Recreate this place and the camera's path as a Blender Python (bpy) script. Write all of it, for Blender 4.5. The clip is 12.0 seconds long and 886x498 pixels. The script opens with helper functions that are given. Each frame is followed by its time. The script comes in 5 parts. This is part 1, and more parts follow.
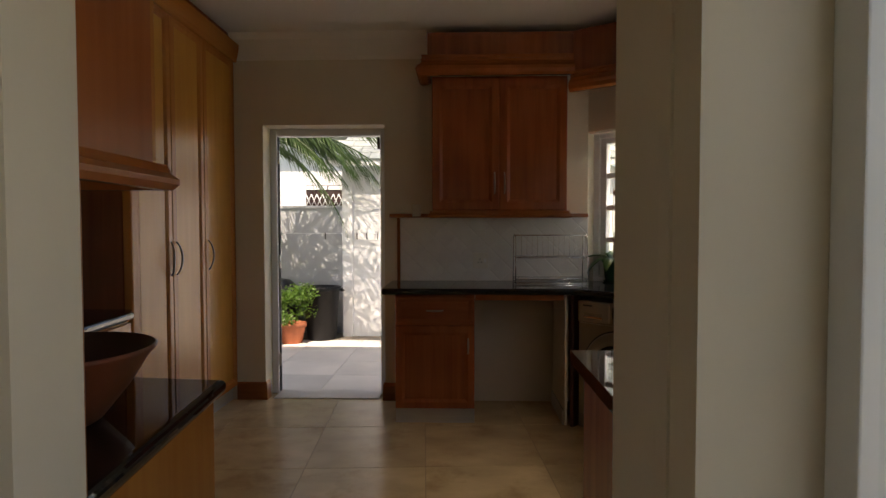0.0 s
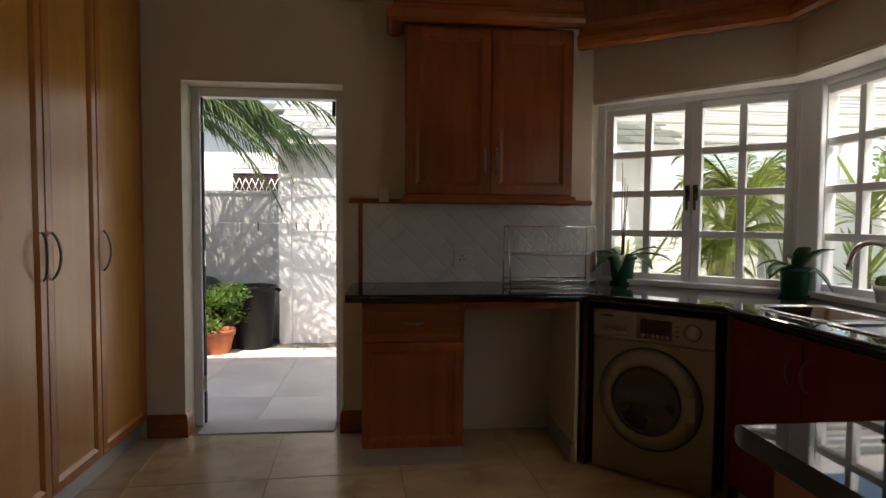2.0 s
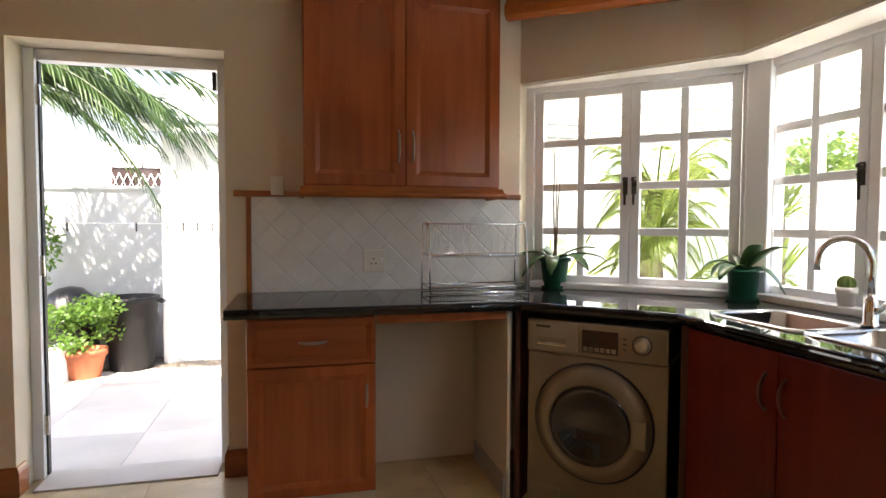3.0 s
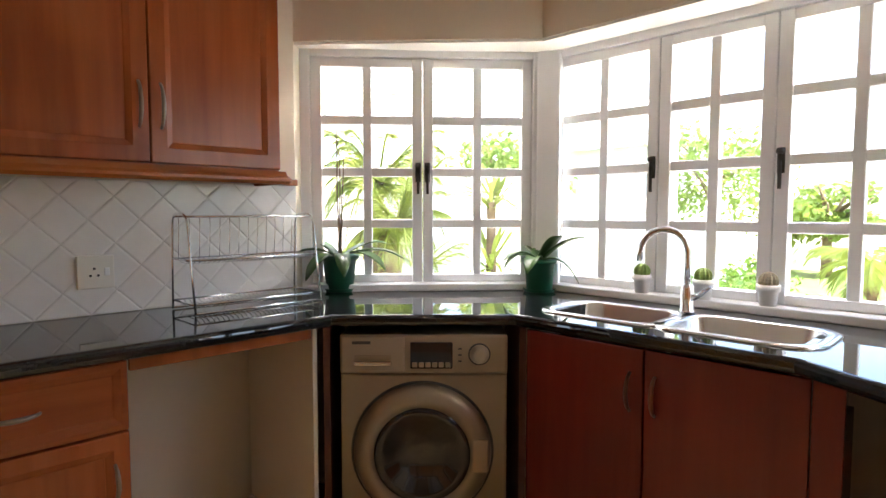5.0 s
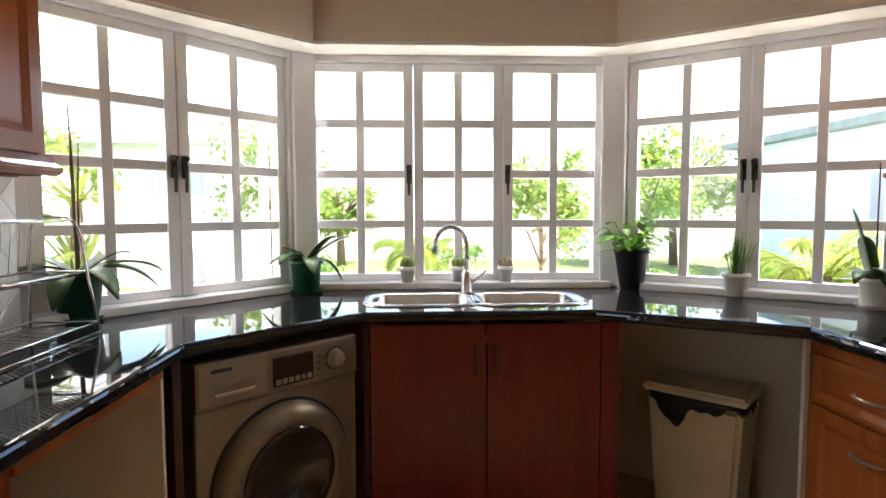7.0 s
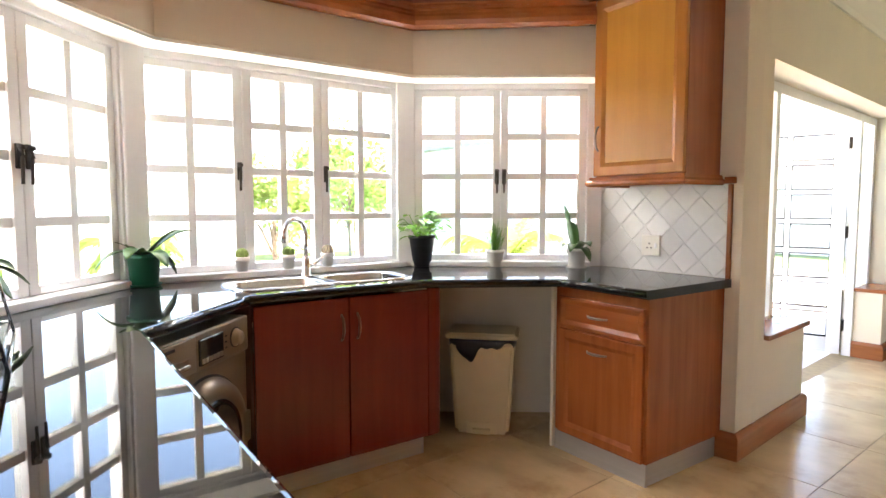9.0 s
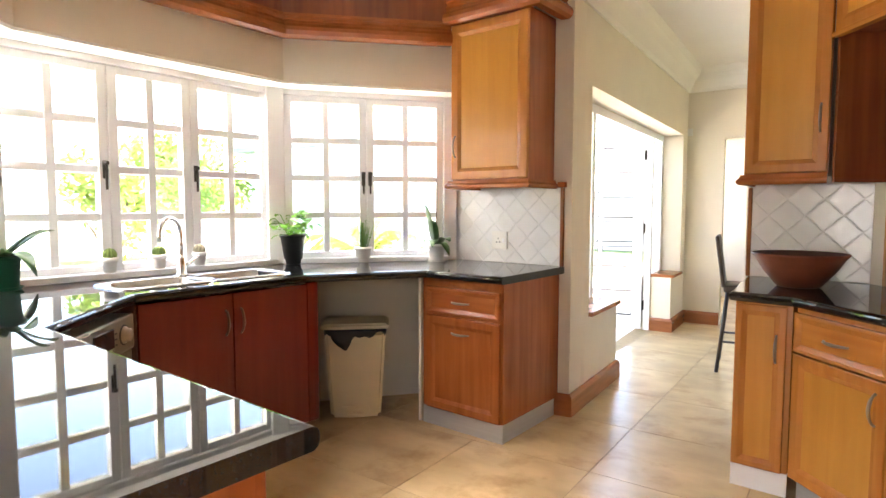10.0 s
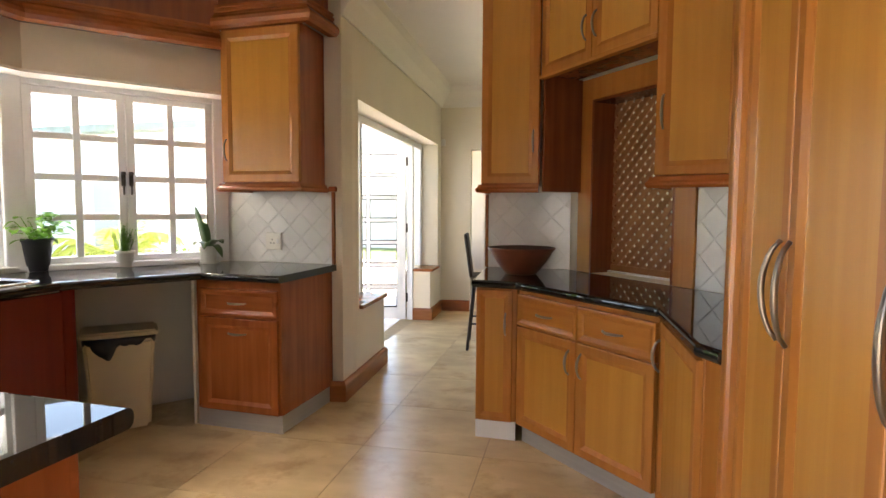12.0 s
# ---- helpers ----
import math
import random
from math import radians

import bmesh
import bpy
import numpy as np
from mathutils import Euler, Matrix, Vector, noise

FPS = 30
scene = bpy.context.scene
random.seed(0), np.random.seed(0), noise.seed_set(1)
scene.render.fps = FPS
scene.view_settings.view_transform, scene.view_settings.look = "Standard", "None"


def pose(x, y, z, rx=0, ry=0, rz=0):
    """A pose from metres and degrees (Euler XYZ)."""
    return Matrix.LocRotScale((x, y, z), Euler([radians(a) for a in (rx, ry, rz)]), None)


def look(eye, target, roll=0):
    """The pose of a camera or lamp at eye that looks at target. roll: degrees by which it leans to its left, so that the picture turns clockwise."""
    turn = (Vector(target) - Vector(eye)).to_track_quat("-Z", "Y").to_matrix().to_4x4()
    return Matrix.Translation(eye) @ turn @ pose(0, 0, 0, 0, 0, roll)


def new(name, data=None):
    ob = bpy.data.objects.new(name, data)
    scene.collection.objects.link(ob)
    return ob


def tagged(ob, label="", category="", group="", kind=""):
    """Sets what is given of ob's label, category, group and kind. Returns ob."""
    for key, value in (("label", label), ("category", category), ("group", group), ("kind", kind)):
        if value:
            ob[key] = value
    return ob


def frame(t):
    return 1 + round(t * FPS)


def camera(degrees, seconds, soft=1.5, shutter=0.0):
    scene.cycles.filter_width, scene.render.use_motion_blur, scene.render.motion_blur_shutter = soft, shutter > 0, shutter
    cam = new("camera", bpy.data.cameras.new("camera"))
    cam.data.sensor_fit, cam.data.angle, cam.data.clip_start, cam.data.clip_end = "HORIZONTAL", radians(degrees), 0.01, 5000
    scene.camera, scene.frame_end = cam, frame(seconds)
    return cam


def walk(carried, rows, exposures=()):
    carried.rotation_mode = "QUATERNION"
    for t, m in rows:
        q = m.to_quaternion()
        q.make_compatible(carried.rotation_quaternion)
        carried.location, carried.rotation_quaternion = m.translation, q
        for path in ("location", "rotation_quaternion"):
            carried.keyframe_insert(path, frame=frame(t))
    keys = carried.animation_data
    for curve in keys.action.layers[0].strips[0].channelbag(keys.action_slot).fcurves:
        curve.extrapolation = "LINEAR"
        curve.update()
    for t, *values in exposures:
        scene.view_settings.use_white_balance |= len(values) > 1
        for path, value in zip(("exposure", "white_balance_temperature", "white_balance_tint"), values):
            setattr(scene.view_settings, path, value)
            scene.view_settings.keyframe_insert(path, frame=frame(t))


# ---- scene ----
cam = camera(74.8, 12.0)
PATH = [
    (0, (0.441, -0.020, 1.308), (0.3845, 1.9776, 1.2379), -0.07),
    (0.5, (0.376, 0.295, 1.296), (0.3152, 2.2927, 1.2166), 0.39),
    (1, (0.294, 0.502, 1.293), (0.2354, 2.4993, 1.2110), 0.06),
    (1.5, (0.215, 0.661, 1.299), (0.1929, 2.6583, 1.1996), 0.20),
    (2, (0.145, 0.842, 1.292), (0.3346, 2.8311, 1.1938), 0.40),
    (2.5, (0.193, 1.074, 1.268), (0.5215, 3.0454, 1.1826), 0.37),
    (3, (0.235, 1.347, 1.263), (0.7090, 3.2876, 1.1746), 0.22),
    (5, (0.037, 2.053, 1.279), (1.4470, 3.4657, 1.1503), 0.05),
    (5.5, (-0.121, 2.290, 1.301), (1.5772, 3.3367, 1.1635), 0.02),
    (6, (-0.269, 2.554, 1.320), (1.6089, 3.2252, 1.1647), -0.10),
    (6.5, (-0.385, 2.855, 1.281), (1.5926, 3.1215, 1.1491), -0.03),
    (7, (-0.455, 3.115, 1.287), (1.5380, 3.0160, 1.1545), -0.14),
    (9, (-0.716, 4.020, 1.280), (0.9104, 2.8658, 1.1331), -0.03),
    (9.5, (-0.777, 4.207, 1.267), (0.6584, 2.8222, 1.1255), -0.00),
    (10, (-0.810, 4.359, 1.271), (0.4366, 2.8017, 1.1287), 0.03),
    (10.5, (-0.847, 4.455, 1.275), (0.2344, 2.7786, 1.1319), 0.12),
    (11, (-0.888, 4.536, 1.265), (-0.0227, 2.7390, 1.1233), 0.19),
    (11.5, (-0.913, 4.595, 1.281), (-0.2203, 2.7242, 1.1404), 0.27),
    (12, (-0.930, 4.628, 1.293), (-0.3758, 2.7114, 1.1500), 0.30),
]
EXPOSURES = [(0, 0.82, 8000, 18), (1.5, 0.68, 7700, 18), (1.8, 0.74, 7700, 18), (2.05, 0.88, 7400, 18), (2.6, 2.08, 7300, 18), (3.2, 2.5, 7200, 18), (4.8, 2.92, 6900, 18), (6.0, 2.70, 6900, 18), (7.2, 2.58, 6900, 18), (8.8, 3.35, 7000, 18), (9.8, 3.75, 7100, 18), (10.6, 3.75, 7400, 18), (12.0, 2.9, 7600, 18)]
walk(cam, [(t, look(eye, target, roll)) for t, eye, target, roll in PATH], EXPOSURES)


# ---- exposure and light ----
SUN_AZ, SUN_EL = 205.0, 58.0
world = bpy.data.worlds.new("sky")
scene.world = world
world.use_nodes = True
wn = world.node_tree.nodes
sky = wn.new("ShaderNodeTexSky")
sky.sky_type, sky.sun_disc = "NISHITA", False
sky.sun_elevation, sky.sun_rotation = radians(SUN_EL), radians(SUN_AZ)
world.node_tree.links.new(sky.outputs[0], wn["Background"].inputs[0])
wn["Background"].inputs[1].default_value = 0.15
sun = new("sun", bpy.data.lights.new("sun", "SUN"))
sun.data.energy, sun.data.angle, sun.data.color = 5.0, radians(0.6), (1.0, 0.95, 0.87)
az, el = radians(SUN_AZ), radians(SUN_EL)
sun_from = Vector((math.sin(az) * math.cos(el), math.cos(az) * math.cos(el), math.sin(el)))
sun.matrix_world = look(sun_from * 20, (0, 0, 0))


def sky_lamp(name, eye, target, w, h, watts):
    """An added fill lamp standing in for sky light: at the head of an opening, outside the glass, aimed in and down."""
    ob = new(name, bpy.data.lights.new(name, "AREA"))
    ob.data.shape, ob.data.size, ob.data.size_y = "RECTANGLE", w, h
    ob.data.energy, ob.data.color = watts, (1.0, 0.96, 0.90)
    ob.matrix_world = look(eye, target)
    return ob


sky_lamp("sky_fill_bay_middle", (2.62, 2.9, 2.24), (0.6, 2.9, 0.9), 1.45, 0.3, 22)
sky_lamp("sky_fill_bay_yard_side", (2.13, 4.33, 2.24), (0.7, 2.9, 0.9), 0.95, 0.3, 13)
sky_lamp("sky_fill_bay_passage_side", (2.24, 1.50, 2.24), (0.8, 2.9, 0.9), 0.95, 0.3, 13)


# ---- mesh helpers ----
def part(name, bm, material, parent=None, label="", m=None, smooth=False):
    if smooth:
        for f in bm.faces:
            f.smooth = True
    mesh = bpy.data.meshes.new(name)
    bmesh.ops.recalc_face_normals(bm, faces=bm.faces)
    bm.to_mesh(mesh)
    bm.free()
    if material:
        mesh.materials.append(material)
    ob = new(name, mesh)
    if parent:
        ob.parent = parent
    if m is not None:
        ob.matrix_basis = m
    if label:
        ob["label"] = label
    return ob


def thing(name, m, label, category, group="", kind=""):
    ob = new(name)
    ob.empty_display_size = 0.1
    ob.matrix_basis = m
    return tagged(ob, label, category, group, kind)


def box(x0, x1, y0, y1, z0, z1, bevel=0.0, bm=None, seg=2):
    b = bmesh.new()
    bmesh.ops.create_cube(b, size=1, matrix=Matrix.Translation(((x0 + x1) / 2, (y0 + y1) / 2, (z0 + z1) / 2)) @ Matrix.Diagonal((x1 - x0, y1 - y0, z1 - z0, 1)))
    if bevel:
        bmesh.ops.bevel(b, geom=b.edges[:], offset=bevel, segments=seg, affect="EDGES", profile=0.6)
    return join(bm, b)


def join(bm, b):
    if bm is None:
        return b
    mesh = bpy.data.meshes.new("tmp")
    b.to_mesh(mesh)
    b.free()
    bm.from_mesh(mesh)
    bpy.data.meshes.remove(mesh)
    return bm


def prism(poly, z0, z1, bevel=0.0, bm=None):
    b = bmesh.new()
    f = b.faces.new([b.verts.new((x, y, z0)) for x, y in poly])
    ext = bmesh.ops.extrude_face_region(b, geom=[f])
    bmesh.ops.translate(b, verts=[v for v in ext["geom"] if isinstance(v, bmesh.types.BMVert)], vec=(0, 0, z1 - z0))
    bmesh.ops.recalc_face_normals(b, faces=b.faces[:])
    if bevel:
        bmesh.ops.bevel(b, geom=b.edges[:], offset=bevel, segments=2, affect="EDGES")
    return join(bm, b)


def lathe(profile, n=32, bm=None, at=(0, 0, 0)):
    b = bmesh.new()
    rings = []
    for r, z in profile:
        if r < 1e-5:
            rings.append([b.verts.new((at[0], at[1], at[2] + z))])
        else:
            rings.append([b.verts.new((at[0] + r * math.cos(2 * math.pi * i / n), at[1] + r * math.sin(2 * math.pi * i / n), at[2] + z)) for i in range(n)])
    for a, c in zip(rings, rings[1:]):
        for i in range(n):
            j = (i + 1) % n
            if len(a) == 1 and len(c) == 1:
                continue
            if len(a) == 1:
                b.faces.new((a[0], c[i], c[j]))
            elif len(c) == 1:
                b.faces.new((a[i], a[j], c[0]))
            else:
                b.faces.new((a[i], a[j], c[j], c[i]))
    return join(bm, b)


def tube(points, r, n=8, bm=None, closed=False):
    """A round bar along the points; r is one radius or one per point."""
    b = bmesh.new()
    pts = [Vector(p) for p in points]
    rings = []
    up = Vector((0.13, 0.21, 0.97))
    for i, p in enumerate(pts):
        if closed:
            d = pts[(i + 1) % len(pts)] - pts[i - 1]
        else:
            d = pts[min(i + 1, len(pts) - 1)] - pts[max(i - 1, 0)]
        d.normalize()
        u = d.cross(up)
        if u.length < 0.05:
            u = d.cross(Vector((1, 0, 0)))
        u.normalize()
        w = d.cross(u)
        rad = r[i] if isinstance(r, (list, tuple)) else r
        rings.append([b.verts.new(p + rad * (math.cos(2 * math.pi * k / n) * u + math.sin(2 * math.pi * k / n) * w)) for k in range(n)])
    pairs = list(zip(rings, rings[1:])) + ([(rings[-1], rings[0])] if closed else [])
    for a, c in pairs:
        for k in range(n):
            b.faces.new((a[k], a[(k + 1) % n], c[(k + 1) % n], c[k]))
    if not closed:
        b.faces.new(rings[0])
        b.faces.new(rings[-1])
    for f in b.faces:
        f.smooth = True
    return join(bm, b)


def sweep(path, profile, bm=None):
    """A moulding: the profile (out, z), out to the left of the path, swept along a flat path with mitred corners."""
    b = bmesh.new()
    pts = [Vector(p) for p in path]
    rows = []
    for i, p in enumerate(pts):
        d0 = (p - pts[i - 1]).normalized() if i else None
        d1 = (pts[i + 1] - p).normalized() if i < len(pts) - 1 else None
        n0 = Vector((-d0.y, d0.x)) if d0 else None
        n1 = Vector((-d1.y, d1.x)) if d1 else None
        if n0 and n1:
            n = (n0 + n1).normalized()
            n = n / max(n.dot(n0), 0.3)
        else:
            n = n0 or n1
        rows.append([b.verts.new((p.x + o * n.x, p.y + o * n.y, z)) for o, z in profile])
    k = len(profile)
    for a, c in zip(rows, rows[1:]):
        for j in range(k):
            b.faces.new((a[j], a[(j + 1) % k], c[(j + 1) % k], c[j]))
    b.faces.new(rows[0])
    b.faces.new(rows[-1])
    return join(bm, b)


def clip_poly(poly, x0, x1, z0, z1):
    for axis, limit, sign in ((0, x0, 1), (0, x1, -1), (1, z0, 1), (1, z1, -1)):
        out = []
        for i, p in enumerate(poly):
            q = poly[(i + 1) % len(poly)]
            dp, dq = sign * (p[axis] - limit), sign * (q[axis] - limit)
            if dp >= 0:
                out.append(p)
            if dp * dq < 0:
                s = dp / (dp - dq)
                out.append((p[0] + s * (q[0] - p[0]), p[1] + s * (q[1] - p[1])))
        poly = out
        if len(poly) < 3:
            return []
    return poly


# ---- materials ----
def mat(name, color, rough=0.5, metal=0.0, bump=0.0, scale=(8, 8, 8), vary=0.12, detail=6, spec=0.5, fine=60.0, fine_bump=0.0, rand=0.0, coat=0.0, stain=None):
    m = bpy.data.materials.new(name)
    m.use_nodes = True
    nt = m.node_tree
    bsdf = nt.nodes["Principled BSDF"]
    bsdf.inputs["Roughness"].default_value = rough
    bsdf.inputs["Metallic"].default_value = metal
    bsdf.inputs["Specular IOR Level"].default_value = spec
    bsdf.inputs["Coat Weight"].default_value = coat
    tc = nt.nodes.new("ShaderNodeTexCoord")
    mp = nt.nodes.new("ShaderNodeMapping")
    mp.inputs["Scale"].default_value = scale
    coords = tc.outputs["Object"]
    if rand:
        shift = nt.nodes.new("ShaderNodeVectorMath")
        shift.operation = "MULTIPLY_ADD"
        oi = nt.nodes.new("ShaderNodeObjectInfo")
        nt.links.new(oi.outputs["Random"], shift.inputs[0])
        shift.inputs[1].default_value = (37.0, 53.0, 11.0)
        nt.links.new(coords, shift.inputs[2])
        coords = shift.outputs[0]
    nt.links.new(coords, mp.inputs[0])
    nz = nt.nodes.new("ShaderNodeTexNoise")
    nz.inputs["Scale"].default_value = 1.0
    nz.inputs["Detail"].default_value = detail
    nt.links.new(mp.outputs[0], nz.inputs["Vector"])
    ramp = nt.nodes.new("ShaderNodeValToRGB")
    lo = [max(0, c * (1 - vary)) for c in color]
    hi = [min(1, c * (1 + vary)) for c in color]
    ramp.color_ramp.elements[0].color = (*lo, 1)
    ramp.color_ramp.elements[1].color = (*hi, 1)
    ramp.color_ramp.elements[0].position = 0.3
    ramp.color_ramp.elements[1].position = 0.7
    nt.links.new(nz.outputs["Fac"], ramp.inputs[0])
    out = ramp.outputs[0]
    if rand:
        info = nt.nodes.new("ShaderNodeObjectInfo")
        mr = nt.nodes.new("ShaderNodeMapRange")
        mr.inputs["To Min"].default_value, mr.inputs["To Max"].default_value = 1 - rand, 1 + rand
        nt.links.new(info.outputs["Random"], mr.inputs["Value"])
        mix = nt.nodes.new("ShaderNodeVectorMath")
        mix.operation = "SCALE"
        nt.links.new(out, mix.inputs[0])
        nt.links.new(mr.outputs[0], mix.inputs["Scale"])
        out = mix.outputs[0]
    if stain:
        sn = nt.nodes.new("ShaderNodeTexNoise")
        sn.inputs["Scale"].default_value, sn.inputs["Detail"].default_value, sn.inputs["Roughness"].default_value = stain[1], 8, 0.65
        nt.links.new(coords, sn.inputs["Vector"])
        sr = nt.nodes.new("ShaderNodeMapRange")
        sr.inputs["From Min"].default_value, sr.inputs["From Max"].default_value = 0.52, 0.74
        sr.inputs["To Max"].default_value = stain[2]
        nt.links.new(sn.outputs["Fac"], sr.inputs["Value"])
        sm = nt.nodes.new("ShaderNodeMix")
        sm.data_type = "RGBA"
        nt.links.new(sr.outputs[0], sm.inputs["Factor"])
        nt.links.new(out, sm.inputs[6])
        sm.inputs[7].default_value = (*stain[0], 1)
        out = sm.outputs[2]
    nt.links.new(out, bsdf.inputs["Base Color"])
    nz2 = nt.nodes.new("ShaderNodeTexNoise")
    nz2.inputs["Scale"].default_value = fine
    nz2.inputs["Detail"].default_value = 3
    nt.links.new(tc.outputs["Object"], nz2.inputs["Vector"])
    rr = nt.nodes.new("ShaderNodeMapRange")
    rr.inputs["To Min"].default_value, rr.inputs["To Max"].default_value = max(0.02, rough * 0.85), min(1, rough * 1.15)
    nt.links.new(nz.outputs["Fac"], rr.inputs["Value"])
    nt.links.new(rr.outputs[0], bsdf.inputs["Roughness"])
    if bump or fine_bump:
        bp = nt.nodes.new("ShaderNodeBump")
        bp.inputs["Strength"].default_value = max(bump, fine_bump)
        bp.inputs["Distance"].default_value = 0.002
        nt.links.new((nz if bump >= fine_bump else nz2).outputs["Fac"], bp.inputs["Height"])
        nt.links.new(bp.outputs[0], bsdf.inputs["Normal"])
    return m


def wood(name, light, dark, scale, rough=0.27):
    """Lacquered timber: long grain, pores and a broad tone shift, different on each board."""
    m = bpy.data.materials.new(name)
    m.use_nodes = True
    nt = m.node_tree
    bsdf = nt.nodes["Principled BSDF"]
    tc = nt.nodes.new("ShaderNodeTexCoord")
    info = nt.nodes.new("ShaderNodeObjectInfo")
    add = nt.nodes.new("ShaderNodeVectorMath")
    add.operation = "ADD"
    mul = nt.nodes.new("ShaderNodeMath")
    mul.operation = "MULTIPLY"
    mul.inputs[1].default_value = 37.0
    nt.links.new(info.outputs["Random"], mul.inputs[0])
    nt.links.new(tc.outputs["Object"], add.inputs[0])
    nt.links.new(mul.outputs[0], add.inputs[1])
    mp = nt.nodes.new("ShaderNodeMapping")
    mp.inputs["Scale"].default_value = scale
    nt.links.new(add.outputs[0], mp.inputs[0])
    nz = nt.nodes.new("ShaderNodeTexNoise")
    nz.inputs["Scale"].default_value, nz.inputs["Detail"].default_value, nz.inputs["Distortion"].default_value = 1.0, 5, 0.5
    nt.links.new(mp.outputs[0], nz.inputs["Vector"])
    broad = nt.nodes.new("ShaderNodeTexNoise")
    broad.inputs["Scale"].default_value, broad.inputs["Detail"].default_value = 2.2, 2
    nt.links.new(add.outputs[0], broad.inputs["Vector"])
    mixf = nt.nodes.new("ShaderNodeMath")
    mixf.operation = "MULTIPLY_ADD"
    mixf.inputs[1].default_value = 0.5
    half = nt.nodes.new("ShaderNodeMath")
    half.operation = "MULTIPLY"
    half.inputs[1].default_value = 0.5
    nt.links.new(broad.outputs["Fac"], half.inputs[0])
    nt.links.new(nz.outputs["Fac"], mixf.inputs[0])
    nt.links.new(half.outputs[0], mixf.inputs[2])
    ramp = nt.nodes.new("ShaderNodeValToRGB")
    ramp.color_ramp.elements[0].position, ramp.color_ramp.elements[1].position = 0.36, 0.64
    ramp.color_ramp.elements[0].color, ramp.color_ramp.elements[1].color = (*dark, 1), (*light, 1)
    nt.links.new(mixf.outputs[0], ramp.inputs[0])
    nt.links.new(ramp.outputs[0], bsdf.inputs["Base Color"])
    bsdf.inputs["Roughness"].default_value = rough
    bp = nt.nodes.new("ShaderNodeBump")
    bp.inputs["Strength"].default_value, bp.inputs["Distance"].default_value = 0.12, 0.0012
    nt.links.new(nz.outputs["Fac"], bp.inputs["Height"])
    nt.links.new(bp.outputs[0], bsdf.inputs["Normal"])
    return m


WOOD_L, WOOD_D = (0.55, 0.218, 0.046), (0.45, 0.158, 0.030)
M_wood = wood("cherry_wood_upright", WOOD_L, WOOD_D, (24, 24, 1.3))
M_gold = wood("golden_wood_panel", (0.63, 0.292, 0.056), (0.54, 0.232, 0.041), (20, 20, 1.2))
M_mould = wood("moulded_cherry_wood", (0.40, 0.118, 0.026), (0.29, 0.076, 0.015), (7, 7, 7))
M_woodh = wood("cherry_wood_level", WOOD_L, WOOD_D, (1.3, 24, 24))
M_red = wood("reddish_wood_upright", (0.20, 0.023, 0.011), (0.145, 0.015, 0.007), (24, 24, 1.3))
# M_base and M_cherry: redder copies of the cherry wood with shade in the colour
M_base = wood("shaded_cherry_wood_upright", (0.39, 0.118, 0.032), (0.26, 0.066, 0.017), (24, 24, 1.3))
M_baseh = wood("shaded_cherry_wood_level", (0.39, 0.118, 0.032), (0.26, 0.066, 0.017), (1.3, 24, 24))
M_cherry = wood("deep_shaded_cherry_upright", (0.37, 0.096, 0.024), (0.25, 0.055, 0.014), (24, 24, 1.3))
M_cherryh = wood("deep_shaded_cherry_level", (0.37, 0.096, 0.024), (0.25, 0.055, 0.014), (1.3, 24, 24))
M_gapshade = mat("shaded_gap_brown", (0.085, 0.026, 0.015), 0.6, vary=0.2, scale=(20, 20, 2))
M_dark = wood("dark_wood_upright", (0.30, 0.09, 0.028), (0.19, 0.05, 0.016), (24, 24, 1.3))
M_trim = wood("skirting_wood", (0.36, 0.12, 0.035), (0.25, 0.075, 0.022), (3, 3, 30))
M_granite = mat("black_granite", (0.012, 0.013, 0.014), 0.022, vary=0.6, scale=(260, 260, 260), detail=2, spec=0.6)
M_wall = mat("cream_plaster", (0.735, 0.66, 0.53), 0.85, vary=0.035, scale=(2.2, 2.2, 2.2), fine=90, fine_bump=0.10)
M_ceil = mat("white_ceiling_paint", (0.83, 0.79, 0.72), 0.9, vary=0.02, scale=(1.5, 1.5, 1.5), fine=120, fine_bump=0.05)
M_white = mat("white_gloss_paint", (0.84, 0.85, 0.86), 0.35, vary=0.03, scale=(6, 6, 6), fine=150, fine_bump=0.04)
M_reveal = mat("daylit_reveal_plaster", (0.78, 0.75, 0.69), 0.8, vary=0.03, scale=(3, 3, 3), fine=90, fine_bump=0.1)
M_ctile = mat("white_glazed_tile", (0.82, 0.815, 0.795), 0.13, vary=0.04, scale=(9, 9, 9), bump=0.6, rand=0.03)
M_grout = mat("tile_grout", (0.78, 0.775, 0.75), 0.9, vary=0.06, scale=(30, 30, 30))
M_floor = mat("travertine_tile", (0.63, 0.472, 0.262), 0.24, vary=0.15, scale=(3.2, 5.5, 4), bump=0.05, rand=0.04, detail=9, stain=((0.36, 0.22, 0.09), 3.4, 0.75))
M_fgrout = mat("floor_grout", (0.36, 0.26, 0.14), 0.9, vary=0.15, scale=(20, 20, 20))
M_kick = mat("brushed_metal_plinth", (0.52, 0.52, 0.51), 0.42, metal=0.6, vary=0.06, scale=(3, 3, 60))
M_chrome = mat("chrome", (0.78, 0.78, 0.78), 0.1, metal=1.0, vary=0.02)
M_steel = mat("brushed_steel", (0.62, 0.62, 0.61), 0.24, metal=1.0, vary=0.05, scale=(4, 60, 4))
M_pewter = mat("pewter_handle", (0.30, 0.245, 0.19), 0.33, metal=0.9, vary=0.08, scale=(20, 20, 20))
M_blackmetal = mat("dark_bronze_metal", (0.05, 0.042, 0.035), 0.45, metal=0.6, vary=0.2, scale=(30, 30, 30))
